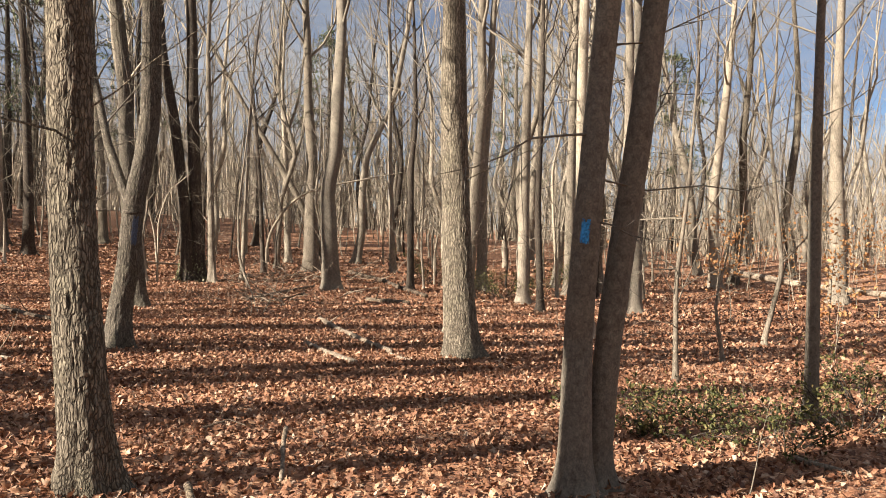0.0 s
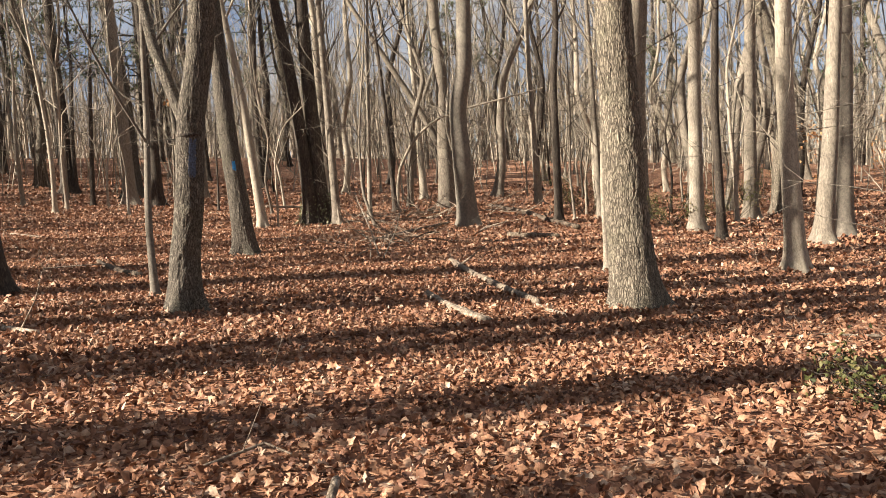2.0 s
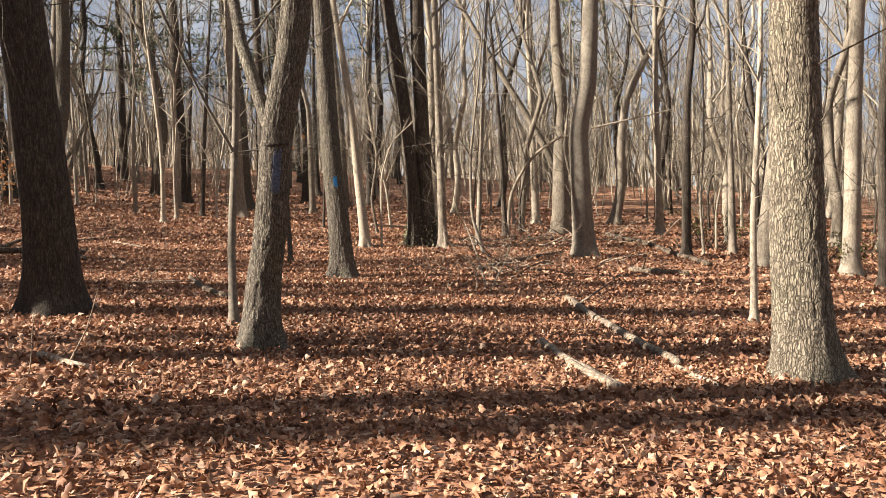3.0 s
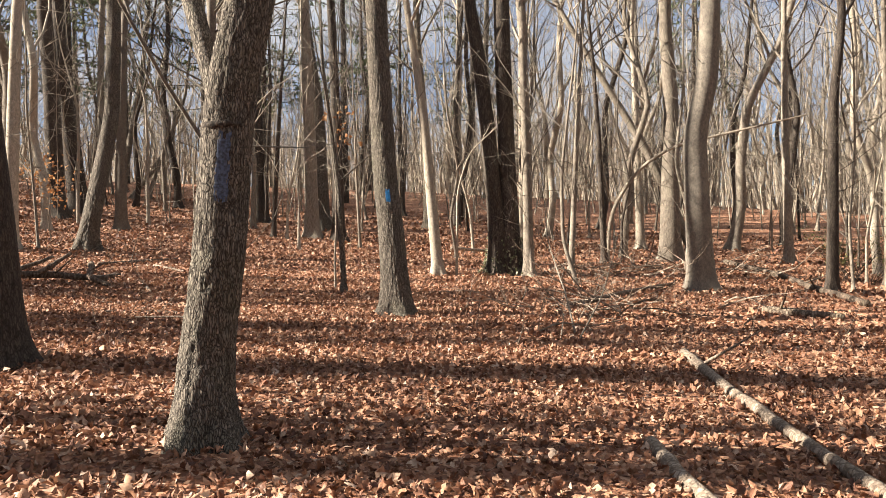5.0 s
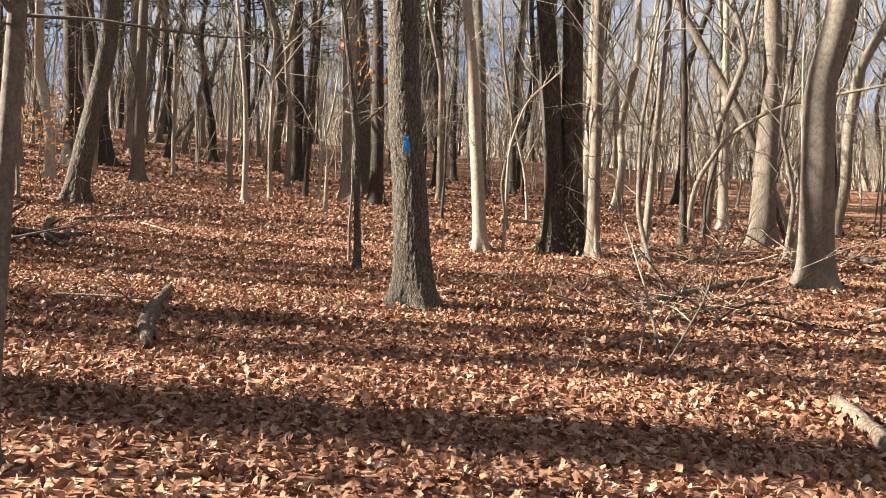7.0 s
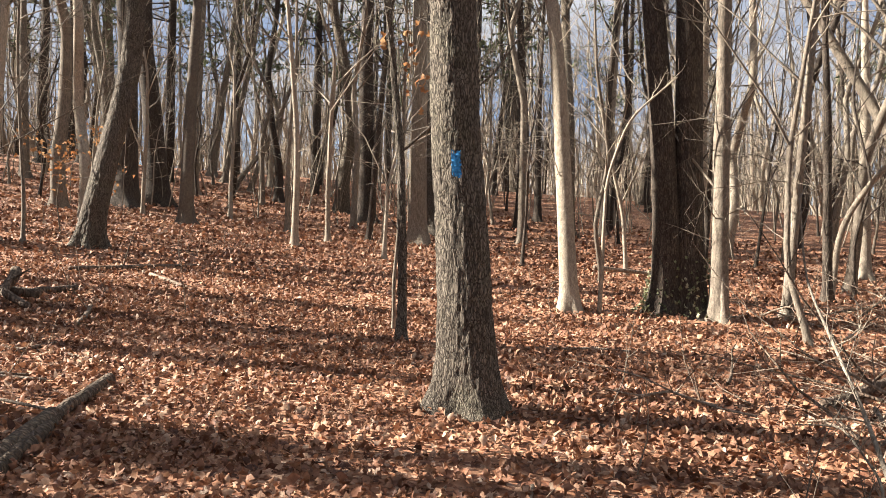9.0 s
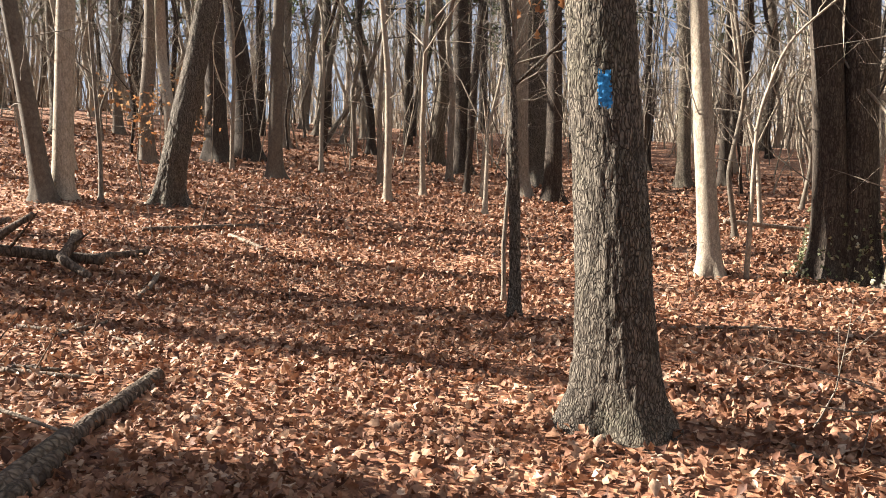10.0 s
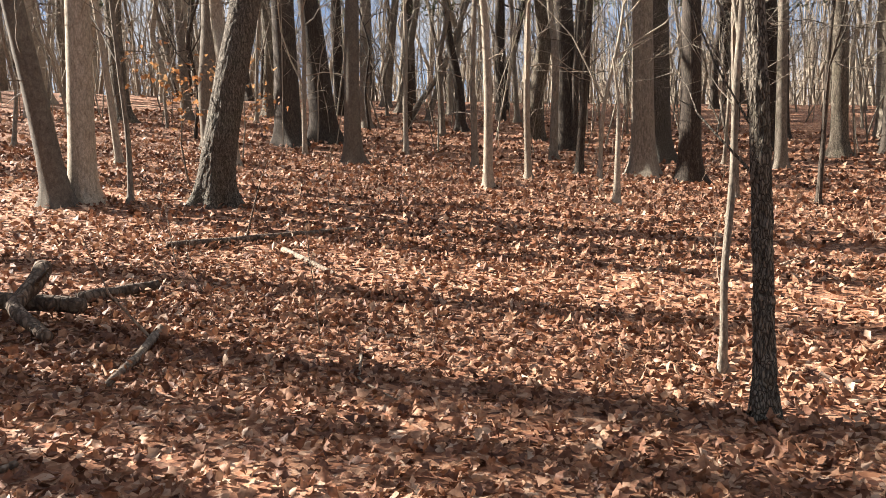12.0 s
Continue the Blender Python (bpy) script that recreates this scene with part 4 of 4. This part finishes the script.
def fallen_wood():
    log, branch = "fallen_log", "fallen_branch"
    pale, dark = "bare pale fallen log lying on dry leaves", "rotting dark fallen log lying in leaf litter"
    lay([(-2.54, 16.62), (-1.78, 14.48), (-1.14, 13.01), (-0.8, 12.2)], 0.055, DEADWOOD, log, pale, 0.7, 0.75, 1, 1)
    lay([(-2.14, 12.72), (-1.73, 11.84), (-1.2, 10.98)], 0.05, DEADWOOD, log, "short broken pale log half sunk in leaves", 0.4, 0.9, 0, 2)
    lay([(-9.03, 16.55), (-8.47, 15.91), (-7.64, 15.12), (-7.2, 14.7)], 0.042, DARKWOOD, log, "mossy grey-brown fallen log on leaf litter", 0.7, 1.1, 1, 3)
    lay([(-14.6, 14.6), (-13.42, 16.46), (-13.03, 17.21), (-12.55, 17.9)], 0.075, DARKWOOD, log, "dark fallen log with upturned broken limbs", 0.8, 0.7, 3, 4, [0.25, 0.12, 0.1, 0.02])
    lay([(-13.5, 16.6), (-13.05, 17.25)], 0.045, DARKWOOD, branch, "upturned dark broken limb against a log", 0.9, 0.6, 0, 31, [0.1, 0.42])
    lay([(-13.1, 16.9), (-12.75, 17.35)], 0.05, DARKWOOD, branch, "upturned dark broken limb against a log", 0.9, 0.6, 0, 32, [0.12, 0.5])
    lay([(-12.75, 17.75), (-12.5, 17.5), (-12.1, 17.55)], 0.06, DARKWOOD, branch, "weathered curved stub of a fallen limb", 0.9, 0.6, 1, 5, [0.28, 0.1, 0])
    lay([(-13.5, 20.0), (-12.55, 19.87)], 0.03, DEADWOOD, branch, "short pale barkless stick on leaves", 0.9, 0.6, 0, 6)
    lay([(-14.2, 19.2), (-14.05, 20.19), (-13.9, 21.1)], 0.04, DARKWOOD, branch, "long brown fallen branch on leaves", 0.8, 0.6, 1, 7)
    lay([(-11.96, 18.18), (-11.18, 17.56)], 0.03, DEADWOOD, branch, "weathered stick lying on dry leaves", 0.9, 0.7, 1, 8)
    lay([(-3.6, 31.0), (-2.16, 27.78), (-1.28, 24.65), (-0.5, 22.71)], 0.07, DARKWOOD, log, dark, 0.8, 0.9, 2, 9)
    lay([(-2.02, 21.05), (-0.9, 20.8)], 0.07, DARKWOOD, log, dark, 0.7, 0.8, 1, 10)
    lay([(11.0, 32.5), (12.58, 28.57), (14.2, 24.5)], 0.13, DEADWOOD, log, "long pale fallen trunk among brush", 1.0, 0.7, 2, 11, [0.5, 0.35, 0.3])
    lay([(-8.3, 15.7), (-7.49, 14.91), (-6.98, 14.48)], 0.055, DARKWOOD, log, "short curved rotting log on leaf litter", 0.8, 0.8, 0, 12)
    lay([(-4.85, 20.0), (-4.51, 21.62), (-3.85, 24.0)], 0.05, DARKWOOD, log, dark, 0.8, 0.7, 2, 13)
    lay([(-1.22, 6.25), (-1.11, 5.5)], 0.02, DEADWOOD, branch, "short broken stick standing out of leaves", 1.0, 0.8, 0, 14, [0.2, 0.0])
    lay([(-0.8, 12.03), (-0.45, 11.42)], 0.028, DEADWOOD, branch, "short pale stick on dry leaves", 0.9, 0.7, 0, 15)
    lay([(-1.68, 11.68), (-1.22, 10.95)], 0.045, DEADWOOD, branch, "short pale broken limb on dry leaves", 0.7, 0.8, 0, 16)
    lay([(-7.69, 20.34), (-7.21, 20.91), (-6.7, 21.14)], 0.016, DEADWOOD, branch, "thin pale stick on dry leaves", 1.0, 0.6, 1, 17)
    lay([(-10.3, 27.5), (-9.3, 28.7)], 0.045, DEADWOOD, log, pale, 1.0, 0.7, 0, 18, [0.15, 0.05])
    lay([(-10.12, 15.57), (-9.82, 15.9), (-9.48, 16.17)], 0.022, DARKWOOD, branch, "brown fallen branch with twigs on leaves", 1.0, 0.6, 2, 19)
    lay([(-2.12, 6.78), (-1.87, 7.05), (-1.7, 7.0)], 0.011, DEADWOOD, branch, "thin curved pale twig on leaves", 1.2, 0.5, 1, 20, [0.0, 0.06, 0.02])
    lay([(-12.9, 18.0), (-12.98, 18.6)], 0.05, DARKWOOD, branch, "dark rotting limb piece on leaves", 0.8, 0.7, 0, 21)
    lay([(-5.92, 10.02), (-5.24, 9.79)], 0.035, DEADWOOD, branch, "short weathered branch on leaves", 0.8, 0.7, 1, 22)
    lay([(-10.3, 16.5), (-10.5, 16.95)], 0.022, DARKWOOD, branch, "short brown stick on leaves", 0.9, 0.7, 0, 23)
    lay([(-9.69, 15.92), (-9.3, 16.2)], 0.02, DEADWOOD, branch, "short weathered stick on leaves", 0.9, 0.7, 1, 24)
    lay([(-1.62, 5.1), (-1.5, 4.86)], 0.026, DARKWOOD, branch, "dark broken stub lying at an oak's foot", 1.0, 0.9, 0, 41, [0.06, 0.03])
    lay([(-1.5, 4.85), (-1.28, 4.5)], 0.022, DEADWOOD, branch, "short barkless pale stick on dry leaves", 1.0, 0.8, 0, 42)
    lay([(-9.3, 15.4), (-8.75, 15.62), (-8.3, 15.66)], 0.014, DEADWOOD, branch, "thin pale stick lying across a log", 1.4, 0.6, 0, 43, [0.02, 0.05, 0.07])
    lay([(-10.9, 16.3), (-10.2, 16.75), (-9.6, 16.9)], 0.018, DEADWOOD, branch, "thin weathered branch half under leaves", 0.9, 0.6, 2, 44)
    lay([(3.0, 6.9), (3.25, 6.45)], 0.03, DEADWOOD, branch, "short barkless pale stick on dry leaves", 1.0, 0.8, 0, 45)
    lay([(2.05, 8.9), (2.25, 8.55)], 0.018, DEADWOOD, branch, "thin pale stick on dry leaves", 1.0, 0.7, 1, 46)
    rs = np.random.RandomState(66)
    for k in range(70):
        while True:
            x, y = rs.uniform(-22, 6), rs.uniform(4, 32)
            if 1.2 < off_way(np.array(x), np.array(y)) < 14 and clear_of(x, y, 0.2):
                break
        a, ln = rs.rand() * 6.283, rs.uniform(0.3, 1.3)
        lay([(x, y), (x + math.cos(a) * ln * 0.5, y + math.sin(a) * ln * 0.5), (x + math.cos(a + 0.3) * ln, y + math.sin(a + 0.3) * ln)], rs.uniform(0.006, 0.016),
            DEADWOOD if rs.rand() < 0.7 else DARKWOOD, "twig", "thin dry twig lying on leaves", 1.4, 0.4, rs.randint(0, 2), 100 + k)


def brush_pile(x, y, wide, tall, number, seed):
    rs = np.random.RandomState(seed)
    root = new("brush_pile")
    root.location = (x, y, float(height(np.array(x), np.array(y))))
    for k in range(number):
        a = rs.rand() * 6.283
        p = np.array([rs.normal(0, wide / 3), rs.normal(0, wide / 3), rs.uniform(0, tall * 0.4)])
        s = Soup()
        limb(s, p, np.array([math.cos(a), math.sin(a), rs.uniform(-0.05, 0.4)]), rs.uniform(0.6, 2.0), rs.uniform(0.006, 0.019), rs, 1, 5, -0.05)
        part("branch", s.mesh("branch", DEADWOOD if rs.rand() < 0.6 else DARKWOOD), root)
    tagged(root, "tangle of dry fallen branches and twigs on leaves", "brush pile")


def shrub(x, y, wide, tall, seed, leaves=420):
    """A low evergreen shrub: many stems and small stiff leaves."""
    rs = np.random.RandomState(seed)
    root = new("evergreen_shrub")
    root.location = (x, y, float(height(np.array(x), np.array(y))))
    s = Soup()
    tips = []
    for k in range(14):
        a = rs.rand() * 6.283
        p = np.array([math.cos(a) * 0.08, math.sin(a) * 0.08, -0.05])
        w = np.array([math.cos(a) * wide * 0.5 * rs.uniform(0.4, 1.1), math.sin(a) * wide * 0.5 * rs.uniform(0.4, 1.1), tall * rs.uniform(0.5, 1.0)])
        m = p + w * 0.5 + rs.normal(0, 0.06, 3)
        s.tube([p, m, p + w], [0.009, 0.006, 0.003], 5)
        tips += [(p + w, m)] * 1
        for j in range(4):
            q = m + (w * 0.5) * rs.rand()
            e = q + rs.normal(0, 0.16, 3) * (1, 1, 0.6) + np.array([0, 0, 0.08])
            s.tube([q, (q + e) / 2, e], [0.004, 0.003, 0.002], 3)
            tips.append((e, q))
    part("stem", s.mesh("stem", BARK["dark"]), root)
    pl = []
    for k in range(leaves):
        e, q = tips[rs.randint(len(tips))]
        pl.append(q + (e - q) * rs.uniform(0.2, 1.05) + rs.normal(0, 0.045, 3))
    pl = np.array(pl)
    pl[:, 2] = np.clip(pl[:, 2], 0.03, None)
    part("foliage", scatter_leaves("foliage", pl, rs.uniform(0.028, 0.06, leaves), np.zeros(leaves), 0.8, GREEN, rs, MIDDLE, MIDDLE_QUADS), root, "small dark green leaves")
    tagged(root, "low evergreen shrub with small dark green leaves", "shrub", "understory shrubs")


def leafy_sapling_leaves(root, spots, seed, number):
    rs = np.random.RandomState(seed)
    pl = np.array([np.array(spots[rs.randint(len(spots))]) + rs.normal(0, 0.14, 3) for _ in range(number)])
    part("dead_leaves", scatter_leaves("dead_leaves", pl, rs.uniform(0.06, 0.11, number), np.zeros(number), 0.9, DEADLEAF, rs), root, "clinging orange-brown dead leaves")


def beech_sapling(x, y, tall, seed, number=70):
    """A young beech that keeps its dead leaves."""
    rs = np.random.RandomState(seed)
    root = new("beech_sapling")
    root.location = (x, y, float(height(np.array(x), np.array(y))))
    s = Soup()
    n = 7
    pts = np.column_stack([np.cumsum(rs.normal(0, 0.04, n)), np.cumsum(rs.normal(0, 0.04, n)), np.linspace(-0.1, tall, n)])
    s.tube(pts, np.linspace(0.016, 0.004, n), 7)
    part("trunk", s.mesh("trunk", BARK["smooth"]), root)
    s, spots = Soup(), []
    for k in range(12):
        h = rs.uniform(0.3, 1.0) * tall
        p = np.array([np.interp(h, pts[:, 2], pts[:, 0]), np.interp(h, pts[:, 2], pts[:, 1]), h])
        a = rs.rand() * 6.283
        w = np.array([math.cos(a), math.sin(a), 0.3]) * rs.uniform(0.3, 0.7)
        s.tube([p, p + w * 0.5 + rs.normal(0, 0.03, 3), p + w], [0.006, 0.004, 0.002], 4)
        spots += [p + w * 0.6, p + w]
    part("crown", s.mesh("crown", BARK["smooth"]), root, "thin bare twigs")
    leafy_sapling_leaves(root, spots, seed + 1, number)
    tagged(root, "young beech sapling holding orange-brown dead leaves", "sapling", "beech saplings")


def seedling_kinds():
    out = []
    for k in range(5):
        rs = np.random.RandomState(300 + k)
        s = Soup()
        limb(s, np.array([0, 0, -0.05]), np.array([rs.normal(0, 0.25), rs.normal(0, 0.25), 1.0]), rs.uniform(0.4, 1.0), 0.006, rs, 1, 5, 0.3)
        ob = new("seedling", s.mesh("seedling", BARK["smooth"] if k % 2 else DEADWOOD))
        tagged(ob, "thin bare tree seedling standing in leaves", "seedling", "seedlings")
        out.append(ob)
    return out


def arch(points, r, kind, name, label, seed, reach=1.0):
    """A bent stem through space, foot first."""
    rs = np.random.RandomState(seed)
    p = np.array(points, float)
    base = p[0].copy()
    f = np.concatenate([[0], np.cumsum(np.linalg.norm(np.diff(p, axis=0), axis=1))])
    t = np.linspace(0, f[-1], 26)
    q = np.stack([np.interp(t, f, p[:, k]) for k in range(3)], -1)
    for _ in range(3):
        q[1:-1] = (q[:-2] + q[1:-1] * 2 + q[2:]) / 4
    s = Soup()
    s.tube(q - base, r * np.linspace(1.1, 0.35, 26), 10)
    root = new(name)
    root.location = base
    part("trunk", s.mesh("trunk", BARK[kind]), root)
    s = Soup()
    for k in range(9):
        i = rs.randint(8, 25)
        d = rs.normal(0, 1, 3)
        d[2] = abs(d[2]) + 0.4
        limb(s, q[i] - base, d / np.linalg.norm(d), rs.uniform(0.4, 1.3) * reach, r * 0.25, rs, 1, 4, 0.2)
    part("crown", s.mesh("crown", BARK[kind]), root, "bare twigs")
    tagged(root, label, "sapling", "woodland trees")


# unseen oak added on the sun side so that its shadow covers the twin stem
tree("oak", -5.8, 1.75, 0.3, 60, 20.0, [(0.0, 2.0), (0.1, 5.0)], first=11, limbs=8, depth=2)
# further unseen oaks, added to throw shade on the ground of the way
for tx, ty, tr in ((-11.25, 4.35, 0.26), (-14.5, 2.9, 0.3), (-10.2, 7.4, 0.2), (-17.5, 3.6, 0.28), (-13.0, 6.9, 0.2)):
    tree("oak", tx, ty, tr, 60, 19.0, [(0.0, 2.0), (0.15, 5.0)], first=9.5, limbs=9, depth=2)
stands()
far_woods()
deep_woods()
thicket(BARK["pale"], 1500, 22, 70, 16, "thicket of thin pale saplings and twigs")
thicket(BARK["smooth"], 1700, 24, 100, 17, "thicket of thin grey saplings and twigs")
thicket(DEADWOOD, 900, 30, 110, 18, "thicket of thin brown saplings and twigs")
unseen_woods()
fallen_wood()
brush_pile(-4.25, 19.7, 2.0, 0.6, 34, 1)
brush_pile(-5.2, 24.6, 2.2, 0.7, 24, 2)
brush_pile(-3.5, 26.5, 2.4, 0.8, 22, 3)
for i, (sx, sy, sw, st) in enumerate([(2.2, 7.75, 1.3, 0.3), (3.1, 7.4, 1.2, 0.34), (4.2, 8.2, 1.3, 0.5), (1.75, 8.5, 1.2, 0.3), (2.7, 8.6, 1.3, 0.32), (5.1, 9.8, 1.5, 0.8), (1.7, 24.1, 1.8, 0.9), (1.0, 24.6, 1.5, 0.8), (1.9, 22.9, 1.5, 0.7),
                                      (4.8, 30.5, 2.2, 1.8), (-0.3, 27.4, 2.0, 1.1), (-0.6, 28.4, 2.2, 1.3), (3.4, 25.5, 1.6, 1.0)]):
    shrub(sx, sy, sw, st, 400 + i, 460)
for i, (bx, by, bh) in enumerate([(-17.9, 21.2, 1.9), (-21.5, 24.0, 2.2), (8.5, 17.5, 2.3), (9.5, 20.0, 2.6), (7.2, 20.4, 2.0), (10.2, 24.0, 2.8), (6.9, 14.4, 1.7), (12.0, 22.5, 2.6), (8.8, 26.0, 2.6), (7.8, 23.2, 2.4), (11.2, 18.6, 2.2), (13.4, 26.5, 3.0), (6.3, 27.5, 2.4), (10.8, 28.6, 3.0), (9.2, 31.5, 3.0), (13.9, 30.5, 3.2), (7.6, 11.9, 1.5), (8.9, 14.0, 1.9)]):
    beech_sapling(bx, by, bh, 500 + i, 90)
arch([(-6.3, 28.6, -0.3), (-6.2, 28.6, 1.1), (-5.5, 28.65, 2.2), (-4.6, 28.7, 2.75), (-3.7, 28.7, 2.9), (-1.5, 28.6, 3.3)], 0.055, "pale", "arching_sapling", "pale sapling bent over in an arch", 1)
arch([(-8.2, 23.2, -0.25), (-8.15, 23.2, 1.6), (-7.9, 23.3, 2.4), (-7.3, 23.4, 2.9)], 0.03, "pale", "arching_sapling", "thin pale sapling bent towards a dark trunk", 2)
arch([(-4.4, 31.2, -0.3), (-5.6, 31.0, 2.6), (-7.9, 30.6, 6.6), (-9.6, 30.4, 9.8)], 0.13, "smooth", "leaning_tree", "grey dead tree leaning against its neighbour", 3)
for i, (br, pts) in enumerate(((0.014, ((-4.0, 17.5, -0.03), (-4.3, 18.1, 0.42), (-4.77, 18.8, 1.08), (-4.85, 18.9, 1.7))),
                               (0.011, ((-3.83, 16.95, -0.03), (-3.62, 17.3, 0.5), (-3.51, 17.5, 1.02), (-3.47, 17.55, 1.3))),
                               (0.012, ((-4.5, 17.1, -0.02), (-4.15, 17.3, 0.16), (-3.8, 17.46, 0.12), (-3.4, 17.7, 0.22))),
                               (0.009, ((-4.05, 17.0, -0.02), (-4.12, 17.4, 0.25), (-4.35, 17.7, 0.42), (-4.6, 17.75, 0.36))))):
    arch([(ax, ay, az + float(height(np.array(ax), np.array(ay)))) for ax, ay, az in pts], br, "smooth", "dead_branch", "thin dead branch standing out of leaf litter", 20 + i, 0.45)
leafy_sapling_leaves(LEAFY, [(-0.13, 0.42, 2.7), (-0.2, 0.3, 2.9), (0.0, 0.3, 2.6), (0.0, 0.1, 3.1)], 11, 26)
for i, (px, py, ph) in enumerate([(-33, 38, 13), (-38, 33, 14), (-29, 44, 15), (-41, 42, 16), (-24, 47, 14), (-46, 36, 15), (-20, 52, 15), (-8, 56, 14), (-35, 50, 16), (4, 58, 13), (14, 50, 13), (-44, 27, 13), (-27, 37, 14), (-22, 41, 15), (-31, 33, 14)]):
    pine(px, py, ph, 700 + i)
rs_ivy = np.random.RandomState(8)
ivy_a, ivy_h = rs_ivy.rand(420) * 6.283, rs_ivy.rand(420) ** 1.7 * 0.8
ivy_r = 0.24 + 0.24 * np.exp(-ivy_h / 0.2)
ivy_at = np.column_stack([np.cos(ivy_a) * (ivy_r + 0.16) - 0.16, np.sin(ivy_a) * ivy_r - 0.07, ivy_h])
part("ivy", scatter_leaves("ivy", ivy_at, rs_ivy.uniform(0.035, 0.07, 420), np.zeros(420), 0.9, IVY, rs_ivy), ivied, "small pale green ivy leaves round the base")
sk = seedling_kinds()
rs_seed = np.random.RandomState(9)
for i in range(90):
    while True:
        gx, gy = rs_seed.uniform(-24, 8), rs_seed.uniform(5, 30)
        if 1.5 < off_way(np.array(gx), np.array(gy)) < 13 and clear_of(gx, gy, 0.2):
            break
    put = pose(gx, gy, float(height(np.array(gx), np.array(gy))), rs_seed.normal(0, 6), rs_seed.normal(0, 6), rs_seed.uniform(0, 360))
    if i < len(sk):
        sk[i].matrix_basis = put
    else:
        copy_thing(sk[i % len(sk)], put)
litter()
